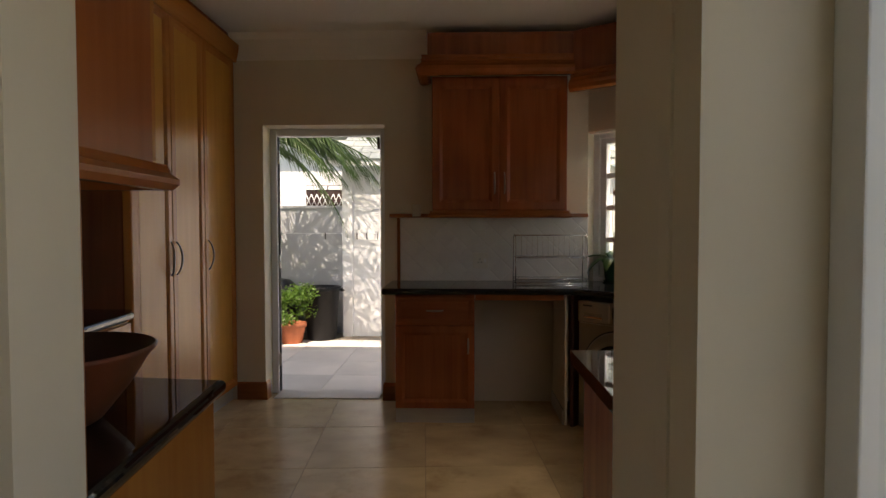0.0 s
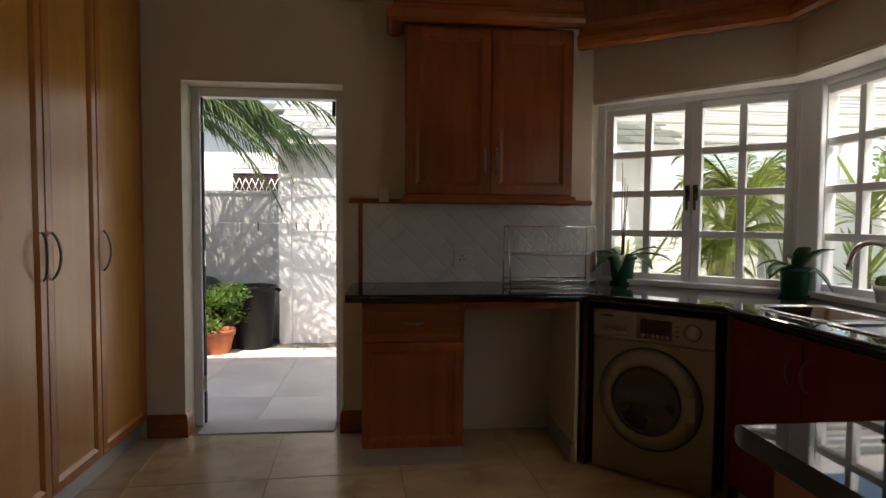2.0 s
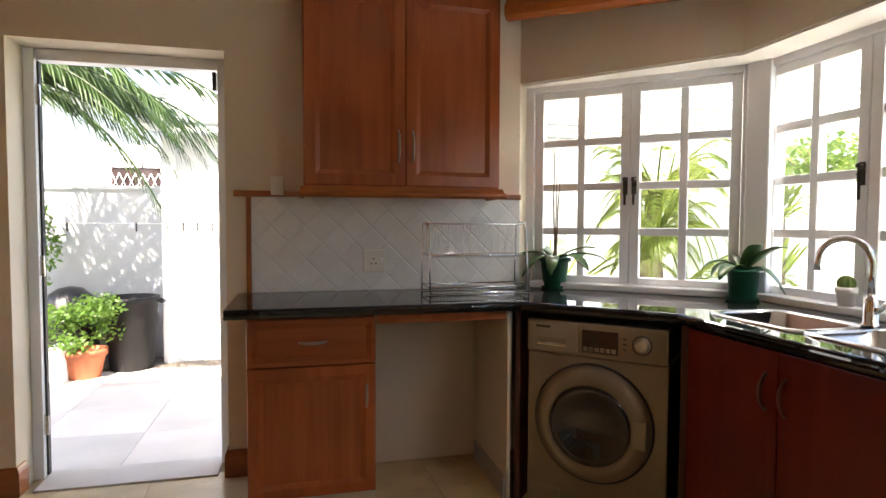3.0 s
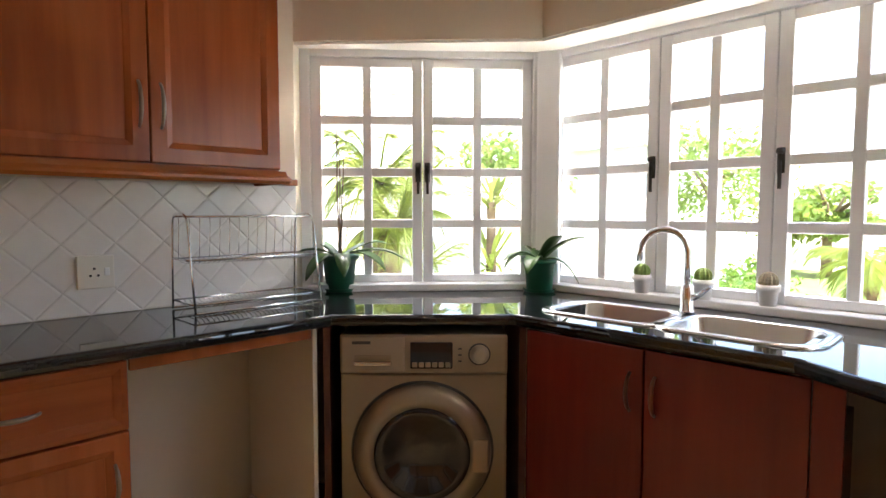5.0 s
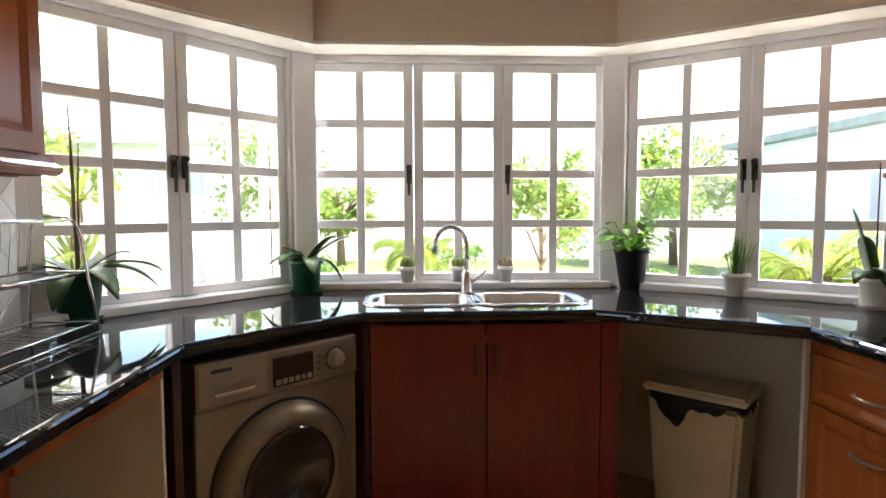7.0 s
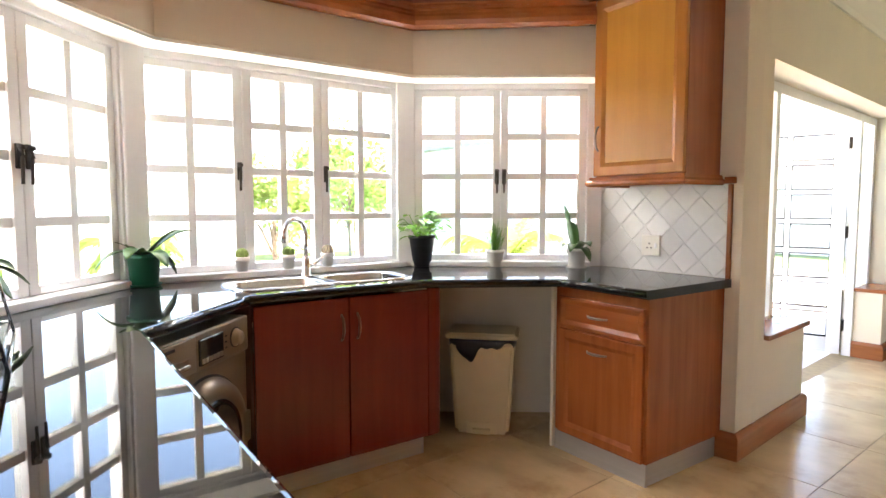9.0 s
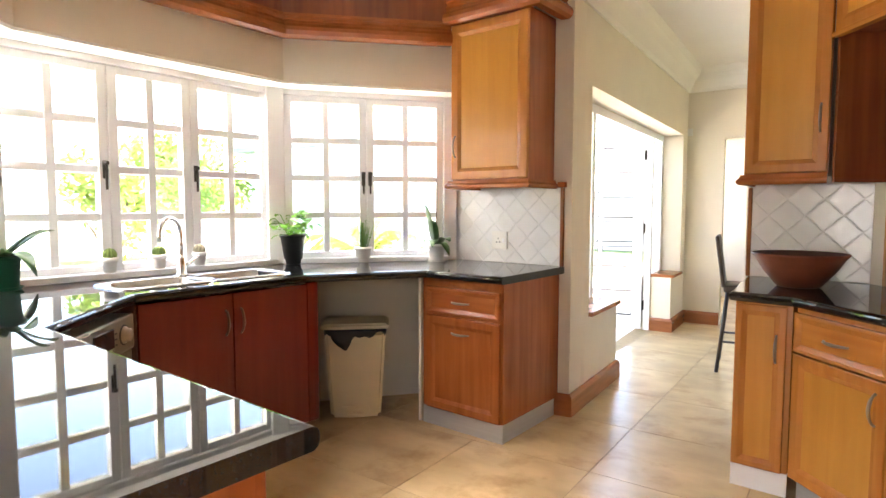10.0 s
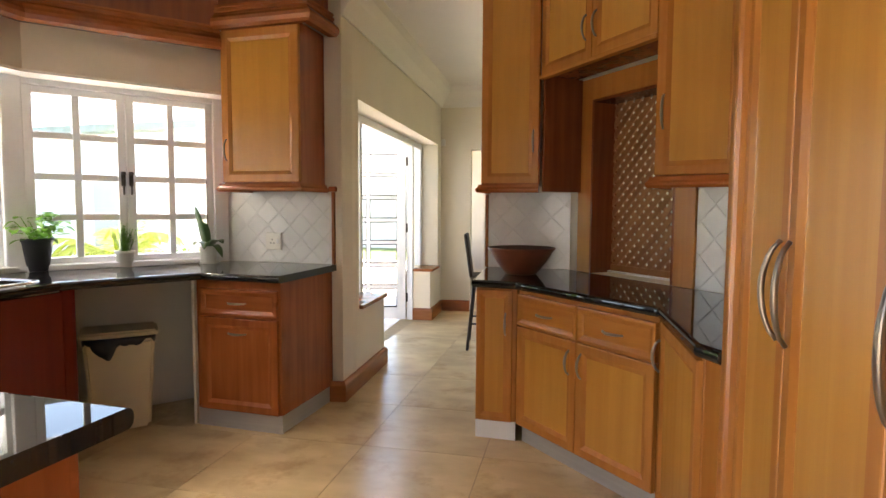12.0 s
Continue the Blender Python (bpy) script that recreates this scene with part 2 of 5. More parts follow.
M_wm = mat("silver_appliance_paint", (0.27, 0.225, 0.165), 0.34, metal=0.45, vary=0.03, scale=(5, 5, 5))
M_wm2 = mat("light_silver_plastic", (0.33, 0.28, 0.21), 0.32, metal=0.3, vary=0.03)
M_darkglass = mat("dark_glass", (0.018, 0.016, 0.015), 0.06, vary=0.2, spec=0.7)
M_rubber = mat("dark_rubber", (0.03, 0.03, 0.03), 0.7, vary=0.2)
M_bin = mat("cream_plastic", (0.66, 0.57, 0.36), 0.42, vary=0.05, scale=(5, 5, 5))
M_bag = mat("black_bin_liner", (0.012, 0.012, 0.013), 0.35, vary=0.3, scale=(30, 30, 30), bump=0.8)
M_greenpot = mat("green_plastic_pot", (0.008, 0.10, 0.05), 0.35, vary=0.1)
M_blackpot = mat("black_ribbed_pot", (0.018, 0.017, 0.018), 0.4, vary=0.2)
M_whitepot = mat("white_ceramic_pot", (0.74, 0.72, 0.67), 0.3, vary=0.06, scale=(12, 12, 12))
M_soil = mat("potting_soil", (0.06, 0.04, 0.025), 0.95, vary=0.4, scale=(60, 60, 60), bump=0.8)
M_orchid = mat("orchid_leaf", (0.035, 0.095, 0.022), 0.35, vary=0.25, scale=(9, 9, 9), rand=0.1)
M_leaf = mat("bright_leaf", (0.10, 0.26, 0.03), 0.42, vary=0.35, scale=(18, 18, 18))
M_cactus = mat("cactus_skin", (0.16, 0.24, 0.05), 0.7, vary=0.3, scale=(60, 60, 60), bump=0.6)
M_cacpale = mat("woolly_cactus_skin", (0.33, 0.29, 0.20), 0.8, vary=0.3, scale=(80, 80, 80), bump=0.8)
M_bowl = mat("red_brown_clay", (0.19, 0.055, 0.025), 0.36, vary=0.25, scale=(9, 9, 9))
M_bowlin = mat("dark_clay_inside", (0.07, 0.03, 0.018), 0.5, vary=0.3, scale=(9, 9, 9))
M_plate = mat("ivory_switch_plate", (0.78, 0.76, 0.70), 0.35, vary=0.02)
M_stool = mat("dark_stool_leather", (0.035, 0.024, 0.018), 0.5, vary=0.25, scale=(15, 15, 15), fine_bump=0.1)
M_pave = mat("sandstone_paving", (0.66, 0.61, 0.56), 0.75, vary=0.12, scale=(2.4, 2.4, 2.4), bump=0.1, rand=0.06)
M_outwall = mat("white_masonry_paint", (0.78, 0.79, 0.80), 0.9, vary=0.05, scale=(1.6, 1.6, 1.6), fine=40, fine_bump=0.25)
M_greywall = mat("grey_masonry_paint", (0.46, 0.47, 0.49), 0.9, vary=0.06, scale=(1.6, 1.6, 1.6), fine=40, fine_bump=0.25)
M_roof = mat("grey_green_roof_tile", (0.30, 0.33, 0.31), 0.8, vary=0.25, scale=(5, 5, 5), rand=0.15)
M_grass = mat("lawn", (0.12, 0.17, 0.05), 0.9, vary=0.4, scale=(4, 4, 4), bump=0.8)
M_gravel = mat("gravel_bed", (0.17, 0.145, 0.115), 0.95, vary=0.5, scale=(70, 70, 70), bump=1.0)
M_palm = mat("palm_frond", (0.095, 0.14, 0.038), 0.45, vary=0.45, scale=(3, 3, 3))
M_palmdark = mat("dark_palm_frond", (0.045, 0.085, 0.022), 0.45, vary=0.5, scale=(3, 3, 3))
M_awn = mat("white_awning_batten", (0.80, 0.80, 0.79), 0.6, vary=0.1)
M_tree = mat("tree_leaf", (0.13, 0.20, 0.055), 0.5, vary=0.4, scale=(5, 5, 5))
M_shrub = mat("shrub_leaf", (0.075, 0.155, 0.025), 0.5, vary=0.45, scale=(6, 6, 6))
M_bark = mat("palm_bark", (0.17, 0.12, 0.08), 0.95, vary=0.4, scale=(14, 14, 30), bump=1.0)
M_terra = mat("terracotta", (0.42, 0.13, 0.06), 0.75, vary=0.15, scale=(12, 12, 12))
M_bin2 = mat("black_bin_plastic", (0.010, 0.010, 0.011), 0.5, vary=0.25, scale=(20, 20, 20), spec=0.25)
M_glassdark = mat("dark_window_pane", (0.05, 0.03, 0.03), 0.1, vary=0.3)
M_pool = mat("pool_water", (0.10, 0.42, 0.62), 0.08, vary=0.15, scale=(2, 2, 2), bump=0.4)
M_lattice = wood("lattice_wood", (0.40, 0.17, 0.055), (0.28, 0.10, 0.03), (30, 30, 30), 0.5)


def glass_mat():
    m = bpy.data.materials.new("window_glass")
    m.use_nodes = True
    nt = m.node_tree
    nt.nodes.clear()
    o = nt.nodes.new("ShaderNodeOutputMaterial")
    mx = nt.nodes.new("ShaderNodeMixShader")
    tr = nt.nodes.new("ShaderNodeBsdfTransparent")
    gl = nt.nodes.new("ShaderNodeBsdfGlossy")
    tr.inputs["Color"].default_value = (0.96, 0.98, 0.97, 1)
    gl.inputs["Roughness"].default_value = 0.01
    mx.inputs[0].default_value = 0.04
    nt.links.new(tr.outputs[0], mx.inputs[1])
    nt.links.new(gl.outputs[0], mx.inputs[2])
    nt.links.new(mx.outputs[0], o.inputs[0])
    return m


M_glass = glass_mat()


def translucent_mat():
    """White ribbed roofing sheet that lets daylight through."""
    m = mat("white_roofing_sheet", (0.80, 0.81, 0.80), 0.5, vary=0.05)
    nt = m.node_tree
    tr = nt.nodes.new("ShaderNodeBsdfTranslucent")
    tr.inputs["Color"].default_value = (0.90, 0.90, 0.88, 1)
    mx = nt.nodes.new("ShaderNodeMixShader")
    mx.inputs[0].default_value = 0.88
    nt.links.new(nt.nodes["Principled BSDF"].outputs[0], mx.inputs[1])
    nt.links.new(tr.outputs[0], mx.inputs[2])
    nt.links.new(mx.outputs[0], nt.nodes["Material Output"].inputs[0])
    return m


M_sheet = translucent_mat()

def leafy(m, colour, share=0.45):
    """Let part of the light through thin leaves."""
    nt = m.node_tree
    tr = nt.nodes.new("ShaderNodeBsdfTranslucent")
    tr.inputs[0].default_value = (*colour, 1)
    mix = nt.nodes.new("ShaderNodeMixShader")
    mix.inputs[0].default_value = share
    nt.links.new(nt.nodes["Principled BSDF"].outputs[0], mix.inputs[1])
    nt.links.new(tr.outputs[0], mix.inputs[2])
    nt.links.new(mix.outputs[0], nt.nodes["Material Output"].inputs[0])


leafy(M_tree, (0.30, 0.42, 0.08))
leafy(M_shrub, (0.20, 0.36, 0.05), 0.35)
leafy(M_palm, (0.48, 0.56, 0.13), 0.55)
leafy(M_palmdark, (0.11, 0.19, 0.035), 0.2)
leafy(M_leaf, (0.18, 0.42, 0.04), 0.4)

# ---- plan ----
CEIL = 2.75
YA = 4.35        # back-door wall, kitchen face
YB = 1.17        # wall behind the short run, kitchen face
XP = 0.757       # corner of the passage wall, which runs off at an angle
PASS = pose(XP, 1.17, 0, 0, 0, 5.75)   # its own frame: x outwards, y back towards the kitchen
TOP = 0.915      # worktop
HEAD = 2.022     # underside of the bay bulkhead
V0, V1, V2, V3 = (1.482, 4.43), (2.366, 3.652), (2.356, 2.137), (1.64, 1.17)   # line of the bay glass


def wall(name, bm, material=M_wall, label="cream painted plaster wall", m=None):
    ob = part(name, bm, material, None, "", m)
    return tagged(ob, label, "wall", "", "structure")


def inset(d):
    """Corner points of the bay line, moved d metres inwards."""
    v = [Vector(p) for p in (V0, V1, V2, V3)]
    nr = []
    for a, b in zip(v, v[1:]):
        t = (b - a).normalized()
        nr.append(Vector((t.y, -t.x)))
    out = [v[0] + nr[0] * d]
    for k in (1, 2):
        m = (nr[k - 1] + nr[k]).normalized()
        out.append(v[k] + m * (d / m.dot(nr[k])))
    out.append(v[3] + nr[2] * d)
    return [tuple(p) for p in out]


# back-door wall with the door opening
DX0, DX1, DH = -1.045, -0.123, 2.09
bm = box(-1.95, DX0, YA, YA + 0.25, 0, CEIL)
prism([(DX1, YA), (1.40, YA), (1.495, 4.42), (1.495, YA + 0.25), (DX1, YA + 0.25)], 0, CEIL, bm=bm)
box(DX0, DX1, YA, YA + 0.25, DH, CEIL, bm=bm)
wall("wall_north", bm)
# bay walls under the windows and bulkheads above
io = inset(-0.16)
ii = inset(0.05)
for k in range(3):
    wall("wall_bay_base_%d" % (k + 1), prism([ii[k], ii[k + 1], io[k + 1], io[k]], 0, TOP + 0.0015))
hi = inset(0.235)
slope = (hi[2][0] - hi[3][0]) / (hi[2][1] - hi[3][1])
RX = hi[2][0] - (hi[2][1] - YB) * slope
hw = [(1.40, YA), hi[1], hi[2], (RX, YB)]
for k in range(3):
    wall("wall_bulkhead_%d" % (k + 1), prism([hw[k], hw[k + 1], io[k + 1], io[k]], HEAD, CEIL), M_wall, "cream plaster bulkhead above the bay windows")
# wall behind the short run, and the passage wall with its garden door opening
wall("wall_short", box(XP + 0.02, 1.85, YB - 0.25, YB, 0, CEIL))
bm = prism([(0, 0), (0, -0.335), (0.3, -0.335), (0.3, -0.034)], 0, CEIL)
box(0, 0.3, -0.966, -0.335, 0, 0.56, bm=bm)
box(0, 0.3, -3.30, -0.335, 2.045, CEIL, bm=bm)
box(0, 0.3, -3.30, -2.85, 0, 0.56, bm=bm)
box(0, 0.3, -3.51, -3.30, 0, CEIL, bm=bm)
wall("wall_east", bm, m=PASS)
# end wall of the passage with its doorway, and the room past it
bm = box(-0.37, 0.3, -3.64, -3.51, 0, CEIL)
box(-1.38, -0.37, -3.64, -3.51, 2.0, CEIL, bm=bm)
box(-4.25, -1.38, -3.64, -3.51, 0, CEIL, bm=bm)
wall("wall_south", bm, m=PASS)
bm = box(-4.25, 0.3, -5.9, -5.8, 0, CEIL)
# opening in this unseen wall is added to brighten the far room
box(0.2, 0.3, -4.0, -3.64, 0, CEIL, bm=bm)
box(0.2, 0.3, -5.8, -4.0, 0, 0.6, bm=bm)
box(0.2, 0.3, -5.8, -4.0, 2.2, CEIL, bm=bm)
box(-4.25, -4.15, -5.8, -3.64, 0, CEIL, bm=bm)
wall("wall_far_room", bm, m=PASS)
# wall between kitchen and dining room, the cut corner with the lattice, and the west walls
YC = 0.82
TOPC = 0.897
D0, D1 = Vector((-0.741, 0.89)), Vector((-1.56, 1.80))
dn = (D1 - D0).normalized()
LAT0, LAT1, LZ0, LZ1 = 0.122, 0.768, 0.899, 1.94
bm = prism([(-0.118, YC - 0.14), (-0.118, YC), (-0.678, YC), (-0.62, YC - 0.14)], 0, CEIL)
nrm = Vector((dn.y, -dn.x))
if nrm.x > 0:
    nrm = -nrm


def diag(s, o):
    p = D0 + dn * s + nrm * o
    return (p.x, p.y)


dl = (D1 - D0).length
prism([diag(-0.094, 0), diag(LAT0, 0), diag(LAT0, 0.18), diag(-0.15, 0.18)], 0, CEIL, bm=bm)
prism([diag(LAT1, 0), diag(dl, 0), diag(dl, 0.18), diag(LAT1, 0.18)], 0, CEIL, bm=bm)
prism([diag(LAT0, 0), diag(LAT1, 0), diag(LAT1, 0.18), diag(LAT0, 0.18)], 0, LZ0, bm=bm)
prism([diag(LAT0, 0), diag(LAT1, 0), diag(LAT1, 0.18), diag(LAT0, 0.18)], LZ1, CEIL, bm=bm)
wall("wall_hatch", bm)
bm = box(-1.70, -1.56, 1.80, 2.888, 0, CEIL)
box(-1.95, -1.80, 2.80, YA, 0, CEIL, bm=bm)
box(-1.80, -1.70, 2.80, 2.93, 0, CEIL, bm=bm)
box(-3.2, -1.70, 1.80, 1.92, 0, CEIL, bm=bm)
# unseen opening added here to let daylight into the dining room
box(-3.2, -3.08, -2.62, -1.6, 0, CEIL, bm=bm)
box(-3.2, -3.08, -0.8, 1.80, 0, CEIL, bm=bm)
box(-3.2, -3.08, -1.6, -0.8, 0, 1.1, bm=bm)
box(-3.2, -3.08, -1.6, -0.8, 2.0, CEIL, bm=bm)
wall("wall_west", bm)
# ceiling and roof slab
bm = prism([(-3.3, -5.0), (1.9, -5.0), (1.4, 0.6), (1.85, 1.03), (2.75, 2.0), (2.75, 3.8), (1.8, 4.72), (-1.95, 4.72), (-3.3, 4.72)], CEIL, CEIL + 0.25)
tagged(part("ceiling", bm, M_ceil), "white painted flat ceiling", "ceiling", "", "structure")
# cornices
prof = [(0, 2.575), (0.012, 2.575), (0.02, 2.60), (0.06, 2.66), (0.10, 2.70), (0.115, 2.75), (0, 2.75)]
bm = sweep([(0.20, YA), (-1.26, YA)], prof)
tagged(part("cornice", bm, M_ceil), "white coved plaster cornice", "cornice", "", "structure")
prof = [(o * 1.3, 2.75 - (2.75 - z) * 1.35) for o, z in prof]
bm = sweep([(0, -3.51), (0, 0)], prof)
sweep([(-4.1, -3.51), (0, -3.51)], prof, bm=bm)
tagged(part("cornice", bm, M_ceil, None, "", PASS), "white coved plaster cornice", "cornice", "", "structure")
# skirting boards
sk = [(0, 0), (0.018, 0), (0.018, 0.11), (0.013, 0.125), (0.006, 0.135), (0, 0.135)]
bm = sweep([(DX0, YA + 0.08), (DX0, YA), (-1.26, YA)], sk)
sweep([(0.02, YA), (DX1, YA), (DX1, YA + 0.08)], sk, bm=bm)
sweep([(-0.118, YC), (-0.118, YC - 0.14), (-0.7, YC - 0.14)], sk, bm=bm)
tagged(part("baseboard", bm, M_trim), "red-brown varnished timber skirting board", "skirting", "", "structure")
sk = [(o * 1.45, z) for o, z in sk]
bm = sweep([(0.2, -0.966), (0, -0.966), (0, 0), (0.11, 0.011)], sk)
sweep([(0, -3.51), (0, -2.85), (0.2, -2.85)], sk, bm=bm)
sweep([(-0.37, -3.51), (0, -3.51)], sk, bm=bm)
tagged(part("baseboard", bm, M_trim, None, "", PASS), "red-brown varnished timber skirting board", "skirting", "", "structure")
# sills of the garden door's side lights
for y0, y1 in ((-0.98, -0.335), (-3.30, -2.835)):
    bm = box(-0.03, 0.20, y0, y1, 0.56, 0.59, 0.006)
    tagged(part("window_sill", bm, M_trim, None, "", PASS), "varnished timber sill on a low wall", "sill", "low wall sills", "structure")


# ---- windows ----
def casement(name, p0, p1, m0, m1, sashes, label):
    """A timber casement window on the line p0-p1; each sash has two by four panes."""
    d = Vector(p1) - Vector(p0)
    length = d.length
    rz = math.degrees(math.atan2(d.y, d.x))
    w = thing(name, pose(p0[0], p0[1], 0, 0, 0, rz), label, "window", "bay windows", "structure")
    zb, zt = TOP + 0.002, HEAD - 0.002
    f = box(0.0, m0 - 0.035, -0.05, 0.05, zb, zt, 0.005)
    box(length - m1 + 0.035, length, -0.05, 0.05, zb, zt, 0.005, bm=f)
    box(m0 - 0.035, length - m1 + 0.035, -0.05, 0.05, zb, 0.948, 0.004, bm=f)
    box(m0 - 0.035, length - m1 + 0.035, -0.05, 0.05, 1.98, zt, 0.004, bm=f)
    part("window_frame", f, M_white, w)
    sill = box(m0 - 0.05, length - m1 + 0.05, -0.105, -0.0505, TOP + 0.0005, 0.948, 0.006)
    part("window_sill", sill, M_white, w)
    x0, x1 = m0 - 0.035, length - m1 + 0.035
    parts = [0.5, 0.5] if sashes == 2 else [0.355, 0.30, 0.345]
    for s in range(sashes):
        a, b = x0 + sum(parts[:s]) * (x1 - x0) + 0.002, x0 + sum(parts[:s + 1]) * (x1 - x0) - 0.002
        st = 0.046
        fb = box(a, a + st, -0.03, 0.03, 0.950, 1.978, 0.004)
        box(b - st, b, -0.03, 0.03, 0.950, 1.978, 0.004, bm=fb)
        box(a + st, b - st, -0.03, 0.03, 0.950, 0.985, 0.004, bm=fb)
        box(a + st, b - st, -0.03, 0.03, 1.938, 1.978, 0.004, bm=fb)
        mid = (a + b) / 2
        box(mid - 0.020, mid + 0.020, -0.022, 0.022, 0.983, 1.94, 0.006, bm=fb)
        h = (1.938 - 0.985) / 4
        for r in range(1, 4):
            z = 0.985 + r * h
            box(a + st - 0.002, mid - 0.018, -0.022, 0.022, z - 0.020, z + 0.020, 0.006, bm=fb)
            box(mid + 0.018, b - st + 0.002, -0.022, 0.022, z - 0.020, z + 0.020, 0.006, bm=fb)
        sash = part("sash", fb, M_white, w)
        for c in range(2):
            for r in range(4):
                xa, xb = (a + st, mid - 0.020) if c == 0 else (mid + 0.020, b - st)
                g = box(xa - 0.004, xb + 0.004, -0.002, 0.002, 0.985 + r * h - 0.004, 0.985 + (r + 1) * h + 0.004)
                pane = part("pane", g, M_glass, sash)
                pane.visible_shadow = False
        # latch on the meeting stile
        hx = b - 0.02 if s == 0 else a + 0.02
        if not (sashes == 3 and s == 1):
            lm = box(hx - 0.012, hx + 0.012, -0.040, -0.030, 1.415, 1.505, 0.003)
            tube([(hx, -0.036, 1.485), (hx, -0.05, 1.485), (hx, -0.054, 1.455), (hx, -0.050, 1.455), (hx, -0.048, 1.36)], [0.008, 0.009, 0.008, 0.007, 0.006], bm=lm)
            lathe([(0, -0.01), (0.012, -0.006), (0.014, 0.0), (0.012, 0.01), (0, 0.012)], 12, bm=lm, at=(hx, -0.05, 1.49))
            part("latch", lm, M_blackmetal, w, "dark bronze casement latch")
    return w


casement("window_1", V0, V1, 0.085, 0.14, 2, "white timber casement bay window with small square panes")
casement("window_2", V1, V2, 0.064, 0.092, 3, "wide white timber casement window above the sink")
casement("window_3", V2, V3, 0.107, 0.125, 2, "white timber casement bay window with small square panes")
for v, sgn in ((V1, -1), (V2, 1)):
    bm = box(-0.075, 0.045, -0.055, 0.055, TOP + 0.002, HEAD, 0.01)
    tagged(part("window_post", bm, M_white, None, "", pose(v[0] - 0.02, v[1] + sgn * 0.008, 0, 0, 0, -sgn * 22.5)), "white painted corner post of the bay", "window post", "bay posts", "structure")
# lining of the reveal under the bulkhead, its daylight put in as a paler colour
for poly in ([inset(0.228)[1], inset(0.228)[2], inset(0.06)[2], inset(0.06)[1]],
             [(1.41, YA + 0.006), inset(0.228)[1], inset(0.06)[1], (1.47, 4.40)],
             [inset(0.228)[2], (RX + 0.02, YB + 0.006), (1.58, YB + 0.006), inset(0.06)[2]]):
    tagged(part("window_head_lining", prism(poly, HEAD - 0.012, HEAD - 0.001), M_reveal), "underside of the bay bulkhead, paler for the daylight on it", "trim", "head linings", "structure")

# back door frame and leaf, which stands open outside
dfm = thing("door_1", pose(0, 0, 0), "white timber back door frame with its leaf open outwards", "door", "", "structure")
bm = box(DX0, DX0 + 0.048, YA + 0.17, YA + 0.248, 0, DH, 0.004)
box(DX1 - 0.055, DX1, YA + 0.17, YA + 0.248, 0, DH, 0.004, bm=bm)
box(DX0 + 0.055, DX1 - 0.055, YA + 0.17, YA + 0.248, DH - 0.055, DH, 0.004, bm=bm)
part("door_frame", bm, M_white, dfm)
bm = box(DX0 - 0.80, DX0 + 0.02, YA + 0.27, YA + 0.31, 0.015, 2.03, 0.004)
leaf = part("door_leaf", bm, M_white, dfm)
for z in (0.22, 1.0, 1.82):
    bm = lathe([(0.009, 0), (0.011, 0.005), (0.011, 0.095), (0.009, 0.1)], 12)
    part("hinge", bm, M_steel, dfm, "steel butt hinge", pose(DX0 + 0.062, YA + 0.175, z))
bm = box(DX0 + 0.055, DX1 - 0.055, YA + 0.02, YA + 0.25, -0.02, 0.008, 0.003)
part("threshold", bm, M_pave, dfm)
bm = box(DX1 - 0.075, DX1 - 0.055, YA + 0.14, YA + 0.169, 1.93, 2.02, 0.003)
part("door_seal", box(DX0 + 0.0485, DX0 + 0.057, YA + 0.20, YA + 0.23, 0.01, DH - 0.056), M_rubber, dfm, "dark rubber seal")
part("strike_box", bm, M_blackmetal, dfm)

# french door of the passage, leaf open outwards
fd = thing("door_2", PASS, "white glazed french door with side lights, leaf open", "door", "", "structure")
X = 0.20
bm = box(X, X + 0.07, -0.40, -0.335, 0.59, 2.045, 0.004)
box(X, X + 0.07, -1.03, -0.965, 0.0, 2.045, 0.004, bm=bm)
box(X, X + 0.07, -2.89, -2.825, 0.0, 2.045, 0.004, bm=bm)
box(X, X + 0.07, -3.30, -3.235, 0.59, 2.045, 0.004, bm=bm)
box(X, X + 0.07, -3.30, -0.335, 1.98, 2.045, 0.004, bm=bm)
part("door_frame", bm, M_white, fd)
for ya, yb in ((-0.965, -0.40), (-3.235, -2.89)):
    pane = part("pane", box(X + 0.03, X + 0.036, ya, yb, 0.59, 1.98), M_glass, fd)
    pane.visible_shadow = False


